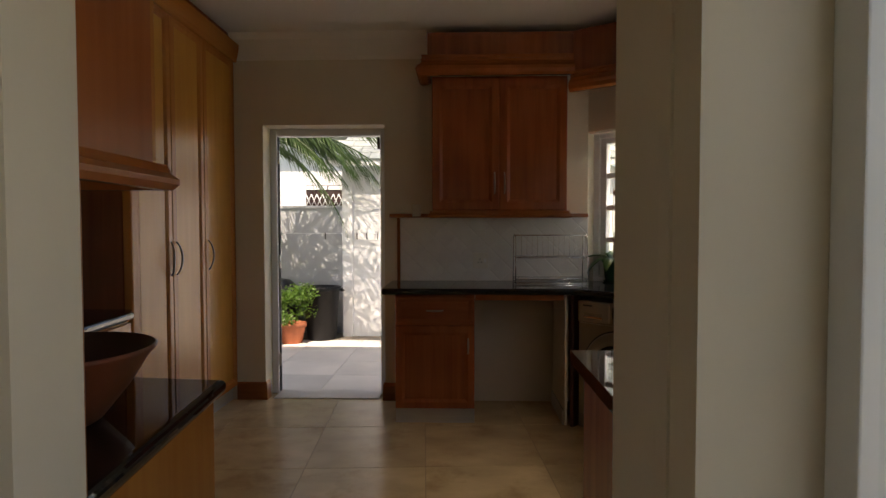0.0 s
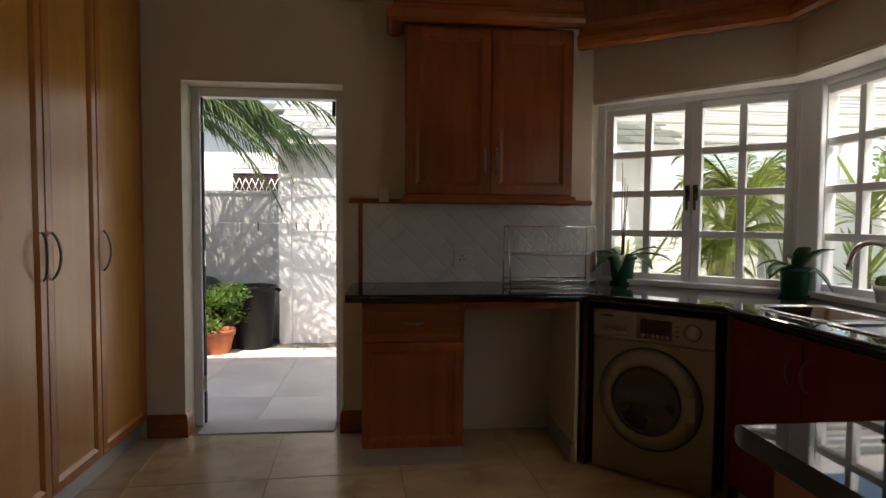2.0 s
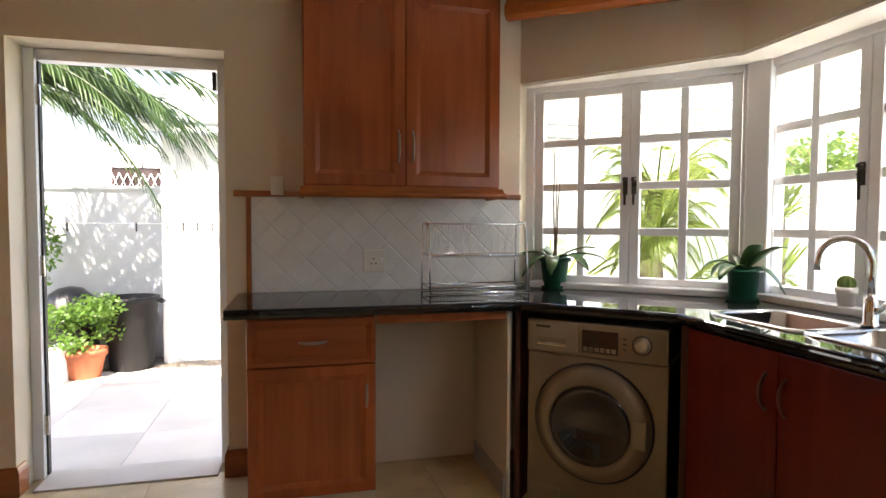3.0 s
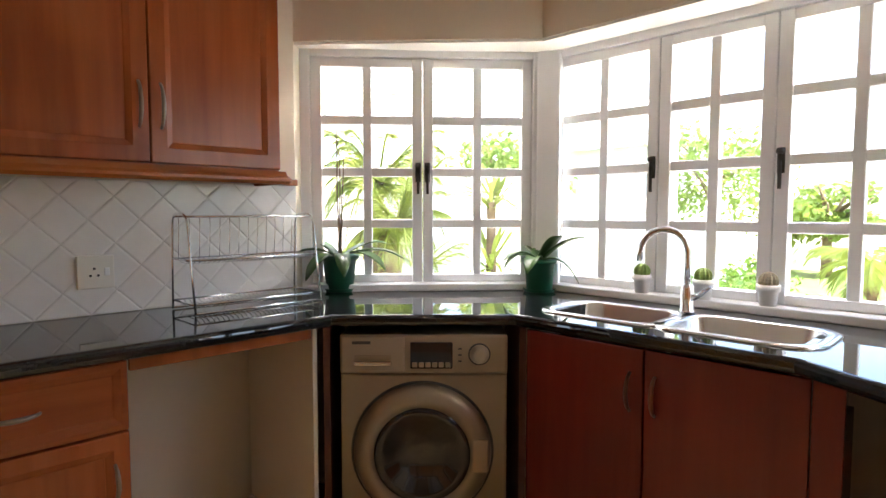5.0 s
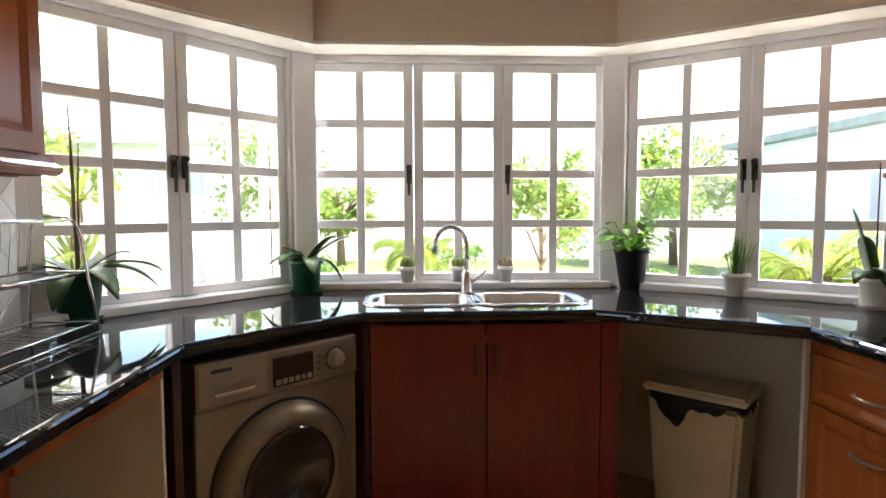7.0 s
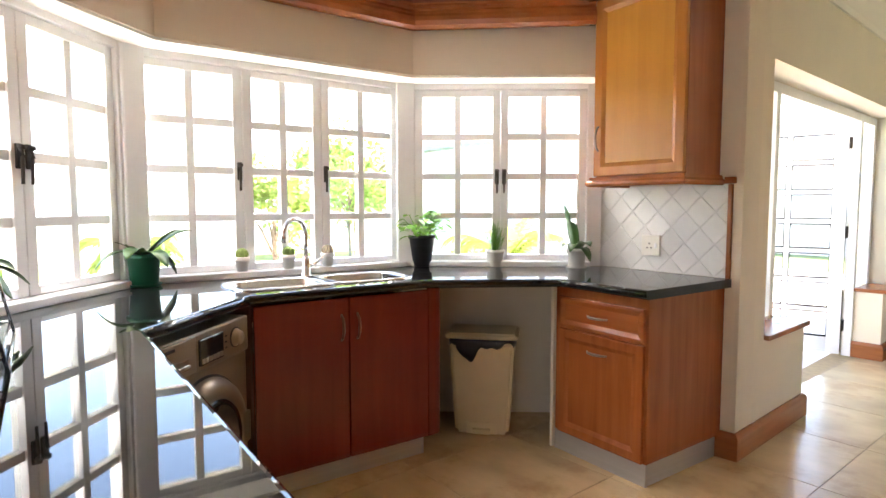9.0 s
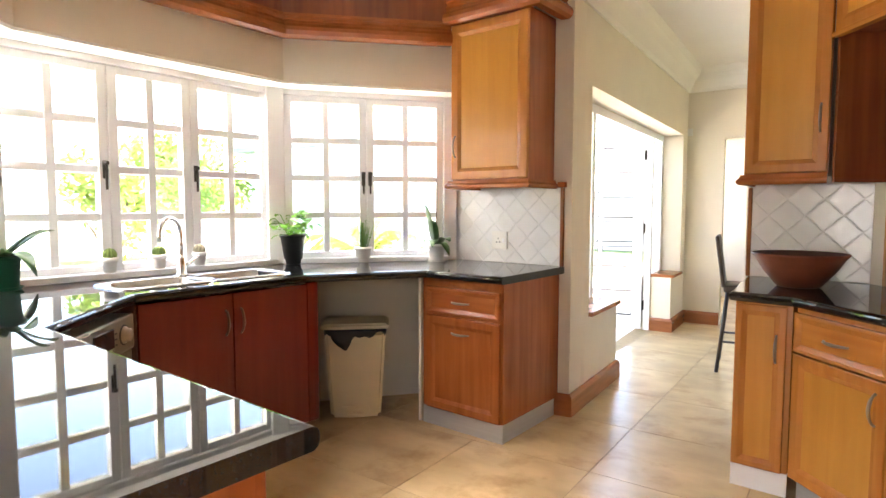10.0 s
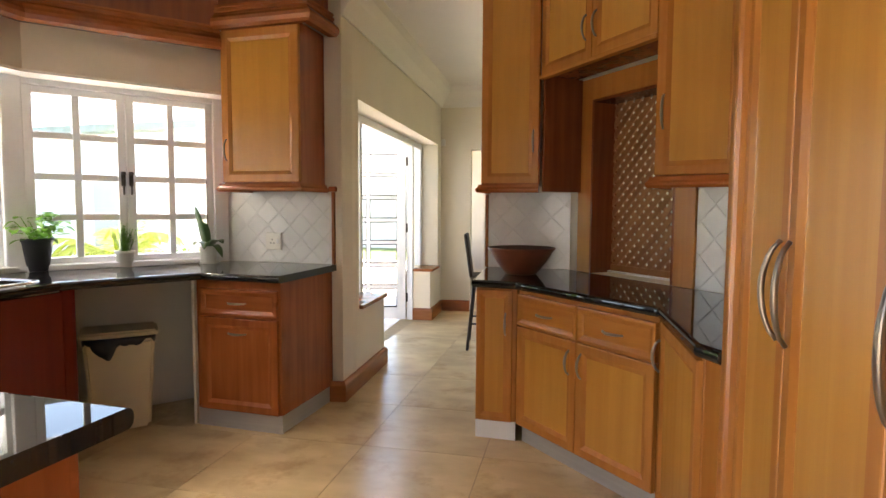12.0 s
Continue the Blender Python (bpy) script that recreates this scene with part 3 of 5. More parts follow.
def french_leaf(m):
    """A glazed leaf: stiles, rails and bars round seven rows of two panes, with dark lines for the shaded pane edges.
    """
    b = box(0, 0.10, -0.02, 0.02, 0, 1.965, 0.004)
    box(0.75, 0.85, -0.02, 0.02, 0, 1.965, 0.004, bm=b)
    box(0.10, 0.75, -0.018, 0.018, 0, 0.14, 0.004, bm=b)
    box(0.10, 0.75, -0.018, 0.018, 1.88, 1.965, 0.004, bm=b)
    pitch = (1.88 - 0.14 + 0.04) / 7
    for k in range(1, 7):
        z = 0.14 + k * pitch - 0.04
        box(0.10, 0.75, -0.016, 0.016, z, z + 0.04, 0.004, bm=b)
    box(0.405, 0.445, -0.017, 0.017, 0.14, 1.88, 0.004, bm=b)
    leaf = part("door_leaf", b, M_white, fd, "", m)
    for k in range(7):
        z0 = 0.14 + k * pitch
        z1 = z0 + pitch - 0.04
        for xa, xb in ((0.10, 0.405), (0.445, 0.75)):
            pane = part("pane", box(xa - 0.003, xb + 0.003, -0.003, 0.003, z0 - 0.003, z1 + 0.003), M_glass, leaf)
            pane.visible_shadow = False
            # thin dark tubes put in for the shade along each pane's edge
            for y in (-0.017, 0.017):
                part("pane_edge_shade", tube([(xa + 0.004, y, z0 + 0.004), (xb - 0.004, y, z0 + 0.004), (xb - 0.004, y, z1 - 0.004), (xa + 0.004, y, z1 - 0.004)], 0.0065, 5, closed=True), M_rubber, leaf, "dark line for the shaded edge of a pane")
    part("handle", tube([(0.80, 0.02, 1.0), (0.80, 0.06, 1.0), (0.70, 0.065, 1.0)], 0.009), M_blackmetal, leaf)
    part("handle", tube([(0.80, -0.02, 1.0), (0.80, -0.06, 1.0), (0.70, -0.065, 1.0)], 0.009), M_blackmetal, leaf)
    for z in (0.2, 1.0, 1.75):
        part("hinge", lathe([(0.010, 0), (0.012, 0.005), (0.012, 0.095), (0.010, 0.1)], 10), M_blackmetal, leaf, "dark butt hinge", pose(-0.012, 0.0, z))
    part("edge_seal", box(-0.008, -0.001, -0.012, 0.012, 0.02, 1.95), M_rubber, leaf, "dark rubber edge seal")


french_leaf(pose(X + 0.08, -2.82, 0.01, 0, 0, 14))
french_leaf(pose(X + 0.08, -1.05, 0.01, 0, 0, -8))


# ---- joinery ----
def panel_door(name, w, h, parent, material, m, frame_w=0.06, panel_material=None):
    """A framed door or drawer front: stiles and rails with a sloped inner edge round a flat, sunk panel. The front faces -y."""
    fw = frame_w
    loops = [(0, 0.02), (0, 0.004), (0.0015, 0.001), (0.005, 0), (fw - 0.020, 0), (fw - 0.017, 0.0015), (fw - 0.003, 0.008), (fw, 0.0105), (fw + 0.002, 0.0105), (fw + 0.004, 0.0105), (fw + 0.006, 0.0103)]
    b = bmesh.new()
    rings = [[b.verts.new(p) for p in ((k, y, k), (w - k, y, k), (w - k, y, h - k), (k, y, h - k))] for k, y in loops]
    for a, c in zip(rings[:9], rings[1:9]):
        for k in range(4):
            b.faces.new((a[k], a[(k + 1) % 4], c[(k + 1) % 4], c[k]))
    b.faces.new(rings[0])
    b.faces.new(rings[8])
    door = part(name, b, material, parent, "", m)
    q = bmesh.new()
    rings = [[q.verts.new(p) for p in ((k, y, k), (w - k, y, k), (w - k, y, h - k), (k, y, h - k))] for k, y in loops[8:]]
    for r in rings[0]:
        r.co.y -= 0.0004
    for a, c in zip(rings, rings[1:]):
        for k in range(4):
            q.faces.new((a[k], a[(k + 1) % 4], c[(k + 1) % 4], c[k]))
    q.faces.new(rings[-1])
    part("panel", q, panel_material or (M_gold if material == M_wood else material), door)
    return door


def bow_handle(parent, x, z, length=0.13, level=False, s_curve=0.0, m_handle=None):
    """A bowed metal pull, upright or level, standing proud of the front."""
    pts = []
    n = 12
    for i in range(n + 1):
        u = i / n
        along = (u - 0.5) * length
        out = -0.004 - 0.028 * math.sin(math.pi * u) ** 0.6
        side = s_curve * math.sin(math.pi * u)
        pts.append((x + along, out, z + side) if level else (x + side, out, z + along))
    rad = [0.0045 + 0.0022 * math.sin(math.pi * i / n) for i in range(n + 1)]
    b = tube(pts, rad, 8)
    return part("handle", b, m_handle or M_pewter, parent)


def carcass(w, d, z0, z1, parent, material):
    return part("body", box(0, w, 0.021, d, z0, z1, 0.002), material, parent)


def plinth(w, parent, y=0.05):
    return part("plinth", box(0, w, y, y + 0.016, 0.0, 0.105, 0.001), M_kick, parent, "brushed metal plinth")


def slab_door(name, w, h, parent, material, m):
    return part(name, box(0, w, 0, 0.02, 0, h, 0.003), material, parent, "", m)


# base cabinet beside the back door: drawer over door
c = thing("base_cabinet", pose(0.012, 3.805, 0), "cherry wood base cabinet in a shaded tone, one drawer above one door", "cabinet", "base cabinets")
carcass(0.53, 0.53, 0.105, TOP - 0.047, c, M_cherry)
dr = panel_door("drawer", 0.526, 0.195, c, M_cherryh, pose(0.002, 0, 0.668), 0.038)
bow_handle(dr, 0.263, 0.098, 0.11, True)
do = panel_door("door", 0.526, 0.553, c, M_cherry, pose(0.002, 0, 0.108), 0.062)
bow_handle(do, 0.485, 0.42, 0.10)
plinth(0.53, c, 0.04)
# white end panel of the knee space, with dark skirting
pn = thing("end_panel", pose(1.148, 3.81, 0), "cream painted end panel under the worktop with dark skirting", "panel")
part("board", box(-0.009, 0.009, 0, 0.485, 0, TOP - 0.047, 0.002), M_wall, pn)
part("skirting", box(-0.021, -0.011, 0.01, 0.48, 0, 0.10, 0.002), M_kick, pn)
ap = part("apron_rail", box(0.545, 1.13, 3.80, 3.818, TOP - 0.082, TOP - 0.0425, 0.002), M_base)
tagged(ap, "red-brown timber rail under the worktop edge", "rail")
# dark strips put in for the shaded gaps either side of the washing machine
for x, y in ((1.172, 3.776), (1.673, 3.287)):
    part_f = part("gap_shade_strip", box(-0.012, 0.012, 0.012, 0.4, 0, TOP - 0.047, 0.002), M_gapshade, None, "", pose(x, y, 0, 0, 0, -43))
    tagged(part_f, "dark strip for the shaded gap beside the washing machine", "filler strip")

# sink cabinet along the bay
c = thing("sink_cabinet", pose(1.685, 3.285, 0, 0, 0, -90), "reddish wood sink cabinet with two tall plain doors", "cabinet", "base cabinets")
SW = 0.88
carcass(SW, 0.54, 0.105, TOP - 0.25, c, M_red)
for k in range(2):
    d = slab_door("door", SW / 2 - 0.006, TOP - 0.16, c, M_red, pose(k * SW / 2 + 0.003, 0, 0.108))
    bow_handle(d, (SW / 2 - 0.045) if k == 0 else 0.035, 0.62, 0.12, False, 0.0, M_bowl)
plinth(SW, c, 0.05)
part("panel", box(SW, SW + 0.07, 0.0, 0.02, 0.105, TOP - 0.047, 0.003), M_red, c)

# cabinet of the short run: drawer over door with level pulls
c = thing("base_cabinet", pose(1.392, 1.815, 0, 0, 0, 180), "cherry wood base cabinet with drawer, door and brushed plinth", "cabinet", "base cabinets")
carcass(0.56, 0.643, 0.105, TOP - 0.047, c, M_base)
dr = panel_door("drawer", 0.51, 0.155, c, M_baseh, pose(0.035, 0, 0.665), 0.035)
bow_handle(dr, 0.255, 0.078, 0.12, True)
do = panel_door("door", 0.51, 0.545, c, M_base, pose(0.035, 0, 0.108), 0.062)
bow_handle(do, 0.255, 0.46, 0.12, True)
plinth(0.56, c, 0.02)
part("plinth", box(0.540, 0.556, 0.036, 0.643, 0, 0.105, 0.001), M_kick, c)
# painted return panel between this cabinet and the bin space
pn = thing("end_panel", pose(1.415, 1.80, 0, 0, 0, 180), "cream painted end panel beside the bin space", "panel")
part("board", box(-0.009, 0.009, 0, 0.50, 0, TOP - 0.047, 0.002), M_wall, pn)


def light_rail(path, z, parent):
    p = [(-0.005, z), (0.018, z), (0.028, z + 0.012), (0.028, z + 0.022), (0.016, z + 0.034), (0.012, z + 0.05), (-0.005, z + 0.05)]
    return part("light_rail", sweep(path, p), M_mould, parent, "rounded timber light rail")


# wall cabinet beside the back door
UZ = 1.43
c = thing("wall_cabinet", pose(0.245, 4.125, 0), "cherry wood wall cabinet with two panelled doors", "cabinet", "wall cabinets")
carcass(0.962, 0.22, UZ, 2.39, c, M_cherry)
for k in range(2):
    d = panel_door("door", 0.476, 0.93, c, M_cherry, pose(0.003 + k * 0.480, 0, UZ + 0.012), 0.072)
    bow_handle(d, 0.443 if k == 0 else 0.033, 0.19, 0.15)
light_rail([(0, 0.22), (0, 0), (0.962, 0), (0.962, 0.22)][::-1], UZ - 0.045, c)
# wall cabinet of the short run
c = thing("wall_cabinet", pose(1.42, 1.497, 0, 0, 0, 180), "cherry wood wall cabinet with one panelled door", "cabinet", "wall cabinets")
carcass(0.545, 0.32, UZ, 2.39, c, M_base)
d = panel_door("door", 0.539, 0.93, c, M_wood, pose(0.003, 0, UZ + 0.012), 0.068)
bow_handle(d, 0.035, 0.20, 0.13)
light_rail([(0, 0.32), (0, 0), (0.545, 0), (0.545, 0.32)][::-1], UZ - 0.045, c)

# timber pelmet that runs round the bay over both wall cabinets
pel = thing("pelmet", pose(0, 0, 0), "stained timber pelmet with rounded moulding round the bay", "pelmet", "", "structure")
mould = [(0.0, 2.29), (0.05, 2.285), (0.072, 2.298), (0.08, 2.322), (0.072, 2.345), (0.048, 2.366), (0.036, 2.385), (0.043, 2.391), (0.043, 2.402), (0.033, 2.406), (0.033, 2.416), (0.039, 2.42), (0.039, 2.43), (0.02, 2.436), (0.0, 2.436)]
board = [(-0.018, 2.30), (0.0, 2.30), (0.0, 2.67), (-0.018, 2.67)]
QA = [(0.215, YA), (0.215, 4.10), (1.235, 4.10)]
QM = [(1.235, 4.10), (2.10, 3.50), (2.10, 2.235), (1.445, 1.472)]
QB = [(1.445, 1.472), (0.845, 1.472), (0.845, YB)]
for q, dz in ((QA, 0.092), (QM, -0.03), (QB, 0.092)):
    part("moulding", sweep(q[::-1], [(o, z + dz) for o, z in mould]), M_mould, pel)
    part("fascia", sweep(q[::-1], [(o, z + (dz if z < 2.5 else 0)) for o, z in board]), M_dark, pel)
    part("top_board", sweep(q[::-1], [(-0.23, 2.671), (-0.002, 2.671), (-0.002, 2.688), (-0.23, 2.688)]), M_dark, pel)

# worktop round the bay, with the sink cut-out
fr = [(-0.068, 3.757), (1.182, 3.757), (1.65, 3.305), (1.655, 2.44), (1.30, 1.865), (0.80, 1.865)]
bk = inset(0.052)
HX0, HX1, HY0, HY1 = 1.795, 2.09, 2.465, 3.265
b = bmesh.new()
YM = 2.865
pts1 = [(-0.068, YA - 0.001), (-0.068, 3.757), (1.182, 3.757), (1.65, 3.305), (1.654, YM), (HX0, YM), (HX0, HY1), (HX1, HY1), (HX1, YM), (bk[1][0], YM), bk[1], (1.47, 4.39), (1.40, YA - 0.001)]
pts2 = [(1.654, YM), (1.655, 2.44), (1.30, 1.865), (0.80, 1.865), (0.80, YB + 0.001), (1.61, YB + 0.001), bk[2], (bk[1][0], YM), (HX1, YM), (HX1, HY0), (HX0, HY0), (HX0, YM)]
vd = {}
def vert(p):
    key = (round(p[0], 4), round(p[1], 4))
    if key not in vd:
        vd[key] = b.verts.new((p[0], p[1], TOP - 0.042))
    return vd[key]
fs = [b.faces.new([vert(p) for p in q]) for q in (pts1, pts2)]
ext = bmesh.ops.extrude_face_region(b, geom=fs)
bmesh.ops.translate(b, verts=[v for v in ext["geom"] if isinstance(v, bmesh.types.BMVert)], vec=(0, 0, 0.042))
bmesh.ops.recalc_face_normals(b, faces=b.faces[:])
fset = {(round(p[0], 3), round(p[1], 3)) for p in fr + [(1.654, YM)]}
ed = [e for e in b.edges if all((round(v.co.x, 3), round(v.co.y, 3)) in fset for v in e.verts) and abs(e.verts[0].co.z - e.verts[1].co.z) < 1e-4]
bmesh.ops.bevel(b, geom=ed, offset=0.017, segments=4, affect="EDGES", profile=0.5)
wt = part("worktop", b, M_granite)
tagged(wt, "polished black granite worktop with bullnose edge round the bay", "worktop")

# ---- corner with the lattice hatch ----
# narrow cabinet facing the kitchen
c = thing("base_cabinet", pose(-0.222, 1.52, 0, 0, 0, 180), "narrow cherry wood base cabinet with one slim door", "cabinet", "base cabinets")
carcass(0.225, 0.705, 0.105, TOPC - 0.047, c, M_wood)
d = panel_door("door", 0.20, 0.735, c, M_wood, pose(0.003, 0, 0.108), 0.045)
bow_handle(d, 0.165, 0.55, 0.12)
part("plinth", box(0, 0.225, 0.02, 0.036, 0, 0.105, 0.001), M_white, c, "white plinth")
part("plinth", box(0.0, 0.016, 0.036, 0.705, 0, 0.105, 0.001), M_white, c, "white plinth")
# diagonal cabinet with two drawers and two doors
P0, P1 = Vector((-0.449, 1.52)), Vector((-1.118, 2.15))
w = (P1 - P0).length
rz = math.degrees(math.atan2(P1.y - P0.y, P1.x - P0.x))
c = thing("corner_cabinet", pose(P0.x, P0.y, 0, 0, 0, rz), "diagonal cherry wood base cabinet with two drawers and doors", "cabinet", "base cabinets")
b = prism([(0.0, 0.021), (w, 0.021), (w - 0.30, 0.45), (0.30, 0.45)], 0.105, TOPC - 0.047)
part("body", b, M_wood, c)
for k in range(2):
    dr = panel_door("drawer", w / 2 - 0.006, 0.168, c, M_woodh, pose(k * w / 2 + 0.003, 0, 0.66), 0.035)
    bow_handle(dr, w / 4, 0.083, 0.12, True)
    d = panel_door("door", w / 2 - 0.006, 0.545, c, M_wood, pose(k * w / 2 + 0.003, 0, 0.108), 0.06)
    bow_handle(d, w / 2 - 0.045 if k == 0 else 0.038, 0.44, 0.12)
plinth(w, c, 0.05)
# cabinet against the tall cupboard
c = thing("base_cabinet", pose(-1.130, 2.17, 0, 0, 0, 95), "cherry wood base cabinet with one tall door", "cabinet", "base cabinets")
carcass(0.64, 0.36, 0.105, TOPC - 0.047, c, M_wood)
d = panel_door("door", 0.62, 0.735, c, M_wood, pose(0.004, 0, 0.108), 0.06)
bow_handle(d, 0.035, 0.60, 0.13)
plinth(0.64, c, 0.05)
# its worktop
ct = [(-0.128, YC + 0.001), (-0.20, 1.54), (-0.447, 1.565), (-1.115, 2.175), (-1.175, 2.80), (-1.225, 2.884), (-1.555, 2.884), (-1.555, 1.808), (-0.672, YC + 0.001)]
b = bmesh.new()
f = b.faces.new([b.verts.new((x, y, TOPC - 0.042)) for x, y in ct])
ext = bmesh.ops.extrude_face_region(b, geom=[f])
bmesh.ops.translate(b, verts=[v for v in ext["geom"] if isinstance(v, bmesh.types.BMVert)], vec=(0, 0, 0.042))
bmesh.ops.recalc_face_normals(b, faces=b.faces[:])
fset = {(round(x, 3), round(y, 3)) for x, y in ct[:6]}
ed = [e for e in b.edges if all((round(v.co.x, 3), round(v.co.y, 3)) in fset for v in e.verts) and abs(e.verts[0].co.z - e.verts[1].co.z) < 1e-4]
bmesh.ops.bevel(b, geom=ed, offset=0.017, segments=4, affect="EDGES", profile=0.5)
tagged(part("worktop", b, M_granite), "polished black granite worktop in the hatch corner", "worktop")

# wall cabinets of the corner
c = thing("wall_cabinet", pose(-0.152, 1.112, 0, 0, 0, 180), "cherry wood wall cabinet with one panelled door", "cabinet", "wall cabinets")
carcass(0.358, 0.290, UZ, 2.66, c, M_base)
d = panel_door("door", 0.350, 1.18, c, M_wood, pose(0.003, 0, UZ + 0.012), 0.06)
bow_handle(d, 0.318, 0.25, 0.13)
light_rail([(0, 0.290), (0, 0), (0.358, 0)][::-1], UZ - 0.045, c)
U0, U1 = Vector((-0.512, 1.116)), Vector((-1.108, 1.825))
w = (U1 - U0).length
rz = math.degrees(math.atan2(U1.y - U0.y, U1.x - U0.x))
c = thing("bridge_cabinet", pose(U0.x, U0.y, 0, 0, 0, rz), "diagonal cherry wood cabinet bridging the hatch niche", "cabinet", "wall cabinets")
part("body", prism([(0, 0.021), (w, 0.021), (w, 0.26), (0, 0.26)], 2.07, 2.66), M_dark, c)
for k in range(2):
    d = panel_door("door", w / 2 - 0.006, 0.58, c, M_wood, pose(k * w / 2 + 0.003, 0, 2.075), 0.06)
    bow_handle(d, w / 2 - 0.045 if k == 0 else 0.038, 0.16, 0.13)
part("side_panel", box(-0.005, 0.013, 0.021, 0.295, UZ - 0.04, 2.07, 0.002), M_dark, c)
part("light_rail", box(-0.005, w + 0.005, -0.012, 0.03, 2.05, 2.072, 0.005), M_woodh, c)
c = thing("wall_cabinet", pose(-1.108, 1.832, 0, 0, 0, 158), "cherry wood wall cabinet beside the tall cupboard", "cabinet", "wall cabinets")
carcass(0.37, 0.26, UZ, 2.66, c, M_base)
d = panel_door("door", 0.362, 1.18, c, M_wood, pose(0.003, 0, UZ + 0.012), 0.06)
bow_handle(d, 0.035, 0.28, 0.15)
light_rail([(0, 0.26), (0, 0), (0.37, 0), (0.37, 0.1)][::-1], UZ - 0.045, c)
c = thing("wall_cabinet", pose(-1.452, 1.985, 0, 0, 0, 90), "slim cherry wood wall cabinet next to the tall cupboard", "cabinet", "wall cabinets")
part("body", box(0, 0.34, 0.021, 0.105, UZ, 2.66, 0.002), M_wood, c)
d = panel_door("door", 0.332, 1.18, c, M_wood, pose(0.003, 0, UZ + 0.012), 0.06)
bow_handle(d, 0.035, 0.30, 0.15)

# lattice screen in its frame
rz = math.degrees(math.atan2(dn.y, dn.x))
sc = thing("lattice_screen", pose(D0.x, D0.y, 0, 0, 0, rz), "diagonal timber lattice in a cherry wood frame above the worktop", "screen")
# local x along the wall, kitchen side towards -y
part("frame_post", box(0.005, LAT0, -0.022, -0.001, TOPC + 0.001, 2.068, 0.003), M_wood, sc)
part("frame_post", box(LAT1, LAT1 + 0.127, -0.022, -0.001, TOPC + 0.001, 2.068, 0.003), M_wood, sc)
part("frame_head", box(LAT0, LAT1, -0.022, -0.001, LZ1, 2.068, 0.003), M_wood, sc)
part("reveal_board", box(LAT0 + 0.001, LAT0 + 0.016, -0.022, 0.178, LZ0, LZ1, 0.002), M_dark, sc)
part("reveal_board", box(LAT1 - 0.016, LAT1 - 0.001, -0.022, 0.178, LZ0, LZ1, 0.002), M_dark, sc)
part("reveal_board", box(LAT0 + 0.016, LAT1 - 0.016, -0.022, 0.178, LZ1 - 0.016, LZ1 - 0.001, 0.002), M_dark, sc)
part("lattice_rail", box(LAT0 + 0.016, LAT1 - 0.016, 0.135, 0.16, LZ0 + 0.001, LZ0 + 0.05, 0.003), M_lattice, sc)
part("frame_sill", box(LAT0 + 0.016, LAT1 - 0.016, 0.11, 0.133, LZ0 + 0.001, LZ0 + 0.013, 0.003), M_white, sc, "white painted sill strip")
pitch_l = 0.048
for direction in (1, -1):
    yy = 0.142 if direction == 1 else 0.149
    k = -60
    while k < 80:
        cx = LAT0 + k * pitch_l * math.sqrt(2)
        h = 3.0
        wv = 0.0150 * math.sqrt(2)
        base = [(cx - wv, LZ0), (cx + wv, LZ0), (cx + wv + direction * h, LZ0 + h), (cx - wv + direction * h, LZ0 + h)]
        poly = clip_poly(base, LAT0 + 0.016, LAT1 - 0.016, LZ0 + 0.04, LZ1 - 0.016)
        k += 1
        if len(poly) < 3:
            continue
        s = bmesh.new()
        front = [s.verts.new((x, yy - 0.0033, z)) for x, z in poly]
        back = [s.verts.new((x, yy + 0.0033, z)) for x, z in poly]
        s.faces.new(front)
        s.faces.new(back[::-1])
        for i in range(len(poly)):
            s.faces.new((front[i], front[(i + 1) % len(poly)], back[(i + 1) % len(poly)], back[i]))
        part("slat", s, M_lattice, sc)

# tall cupboard
PX = -1.258
c = thing("tall_cupboard", pose(PX, 2.89, 0, 0, 0, 90), "tall cherry wood larder cupboard with three panelled doors", "cupboard")
carcass(1.455, 0.50, 0.105, 2.60, c, M_dark)
for k, (a, e) in enumerate(((0.076, 0.482), (0.486, 0.922), (0.926, 1.45))):
    d = panel_door("door", e - a, 2.47, c, M_wood, pose(a, 0, 0.112), 0.065)
    hx = (e - a - 0.03) if k == 0 else 0.03
    if k == 2:
        hx = 0.035
    sgn = -1 if k == 0 else 1
    bow_handle(d, hx, 1.02, 0.20, False, 0.018 * sgn)
part("crown", sweep([(0, 0.45), (0, 0), (1.455, 0)][::-1], [(0.0, 2.56), (0.02, 2.56), (0.03, 2.59), (0.055, 2.64), (0.065, 2.67), (0.0, 2.67)]), M_woodh, c, "moulded timber crown")
plinth(1.455, c, 0.04)
part("pilaster", box(0.0, 0.072, -0.025, 0.02, 0.105, 2.56, 0.012), M_wood, c)
part("filler", box(0.0, 1.455, 0.0, 0.5, 2.60, 2.745), M_dark, c)

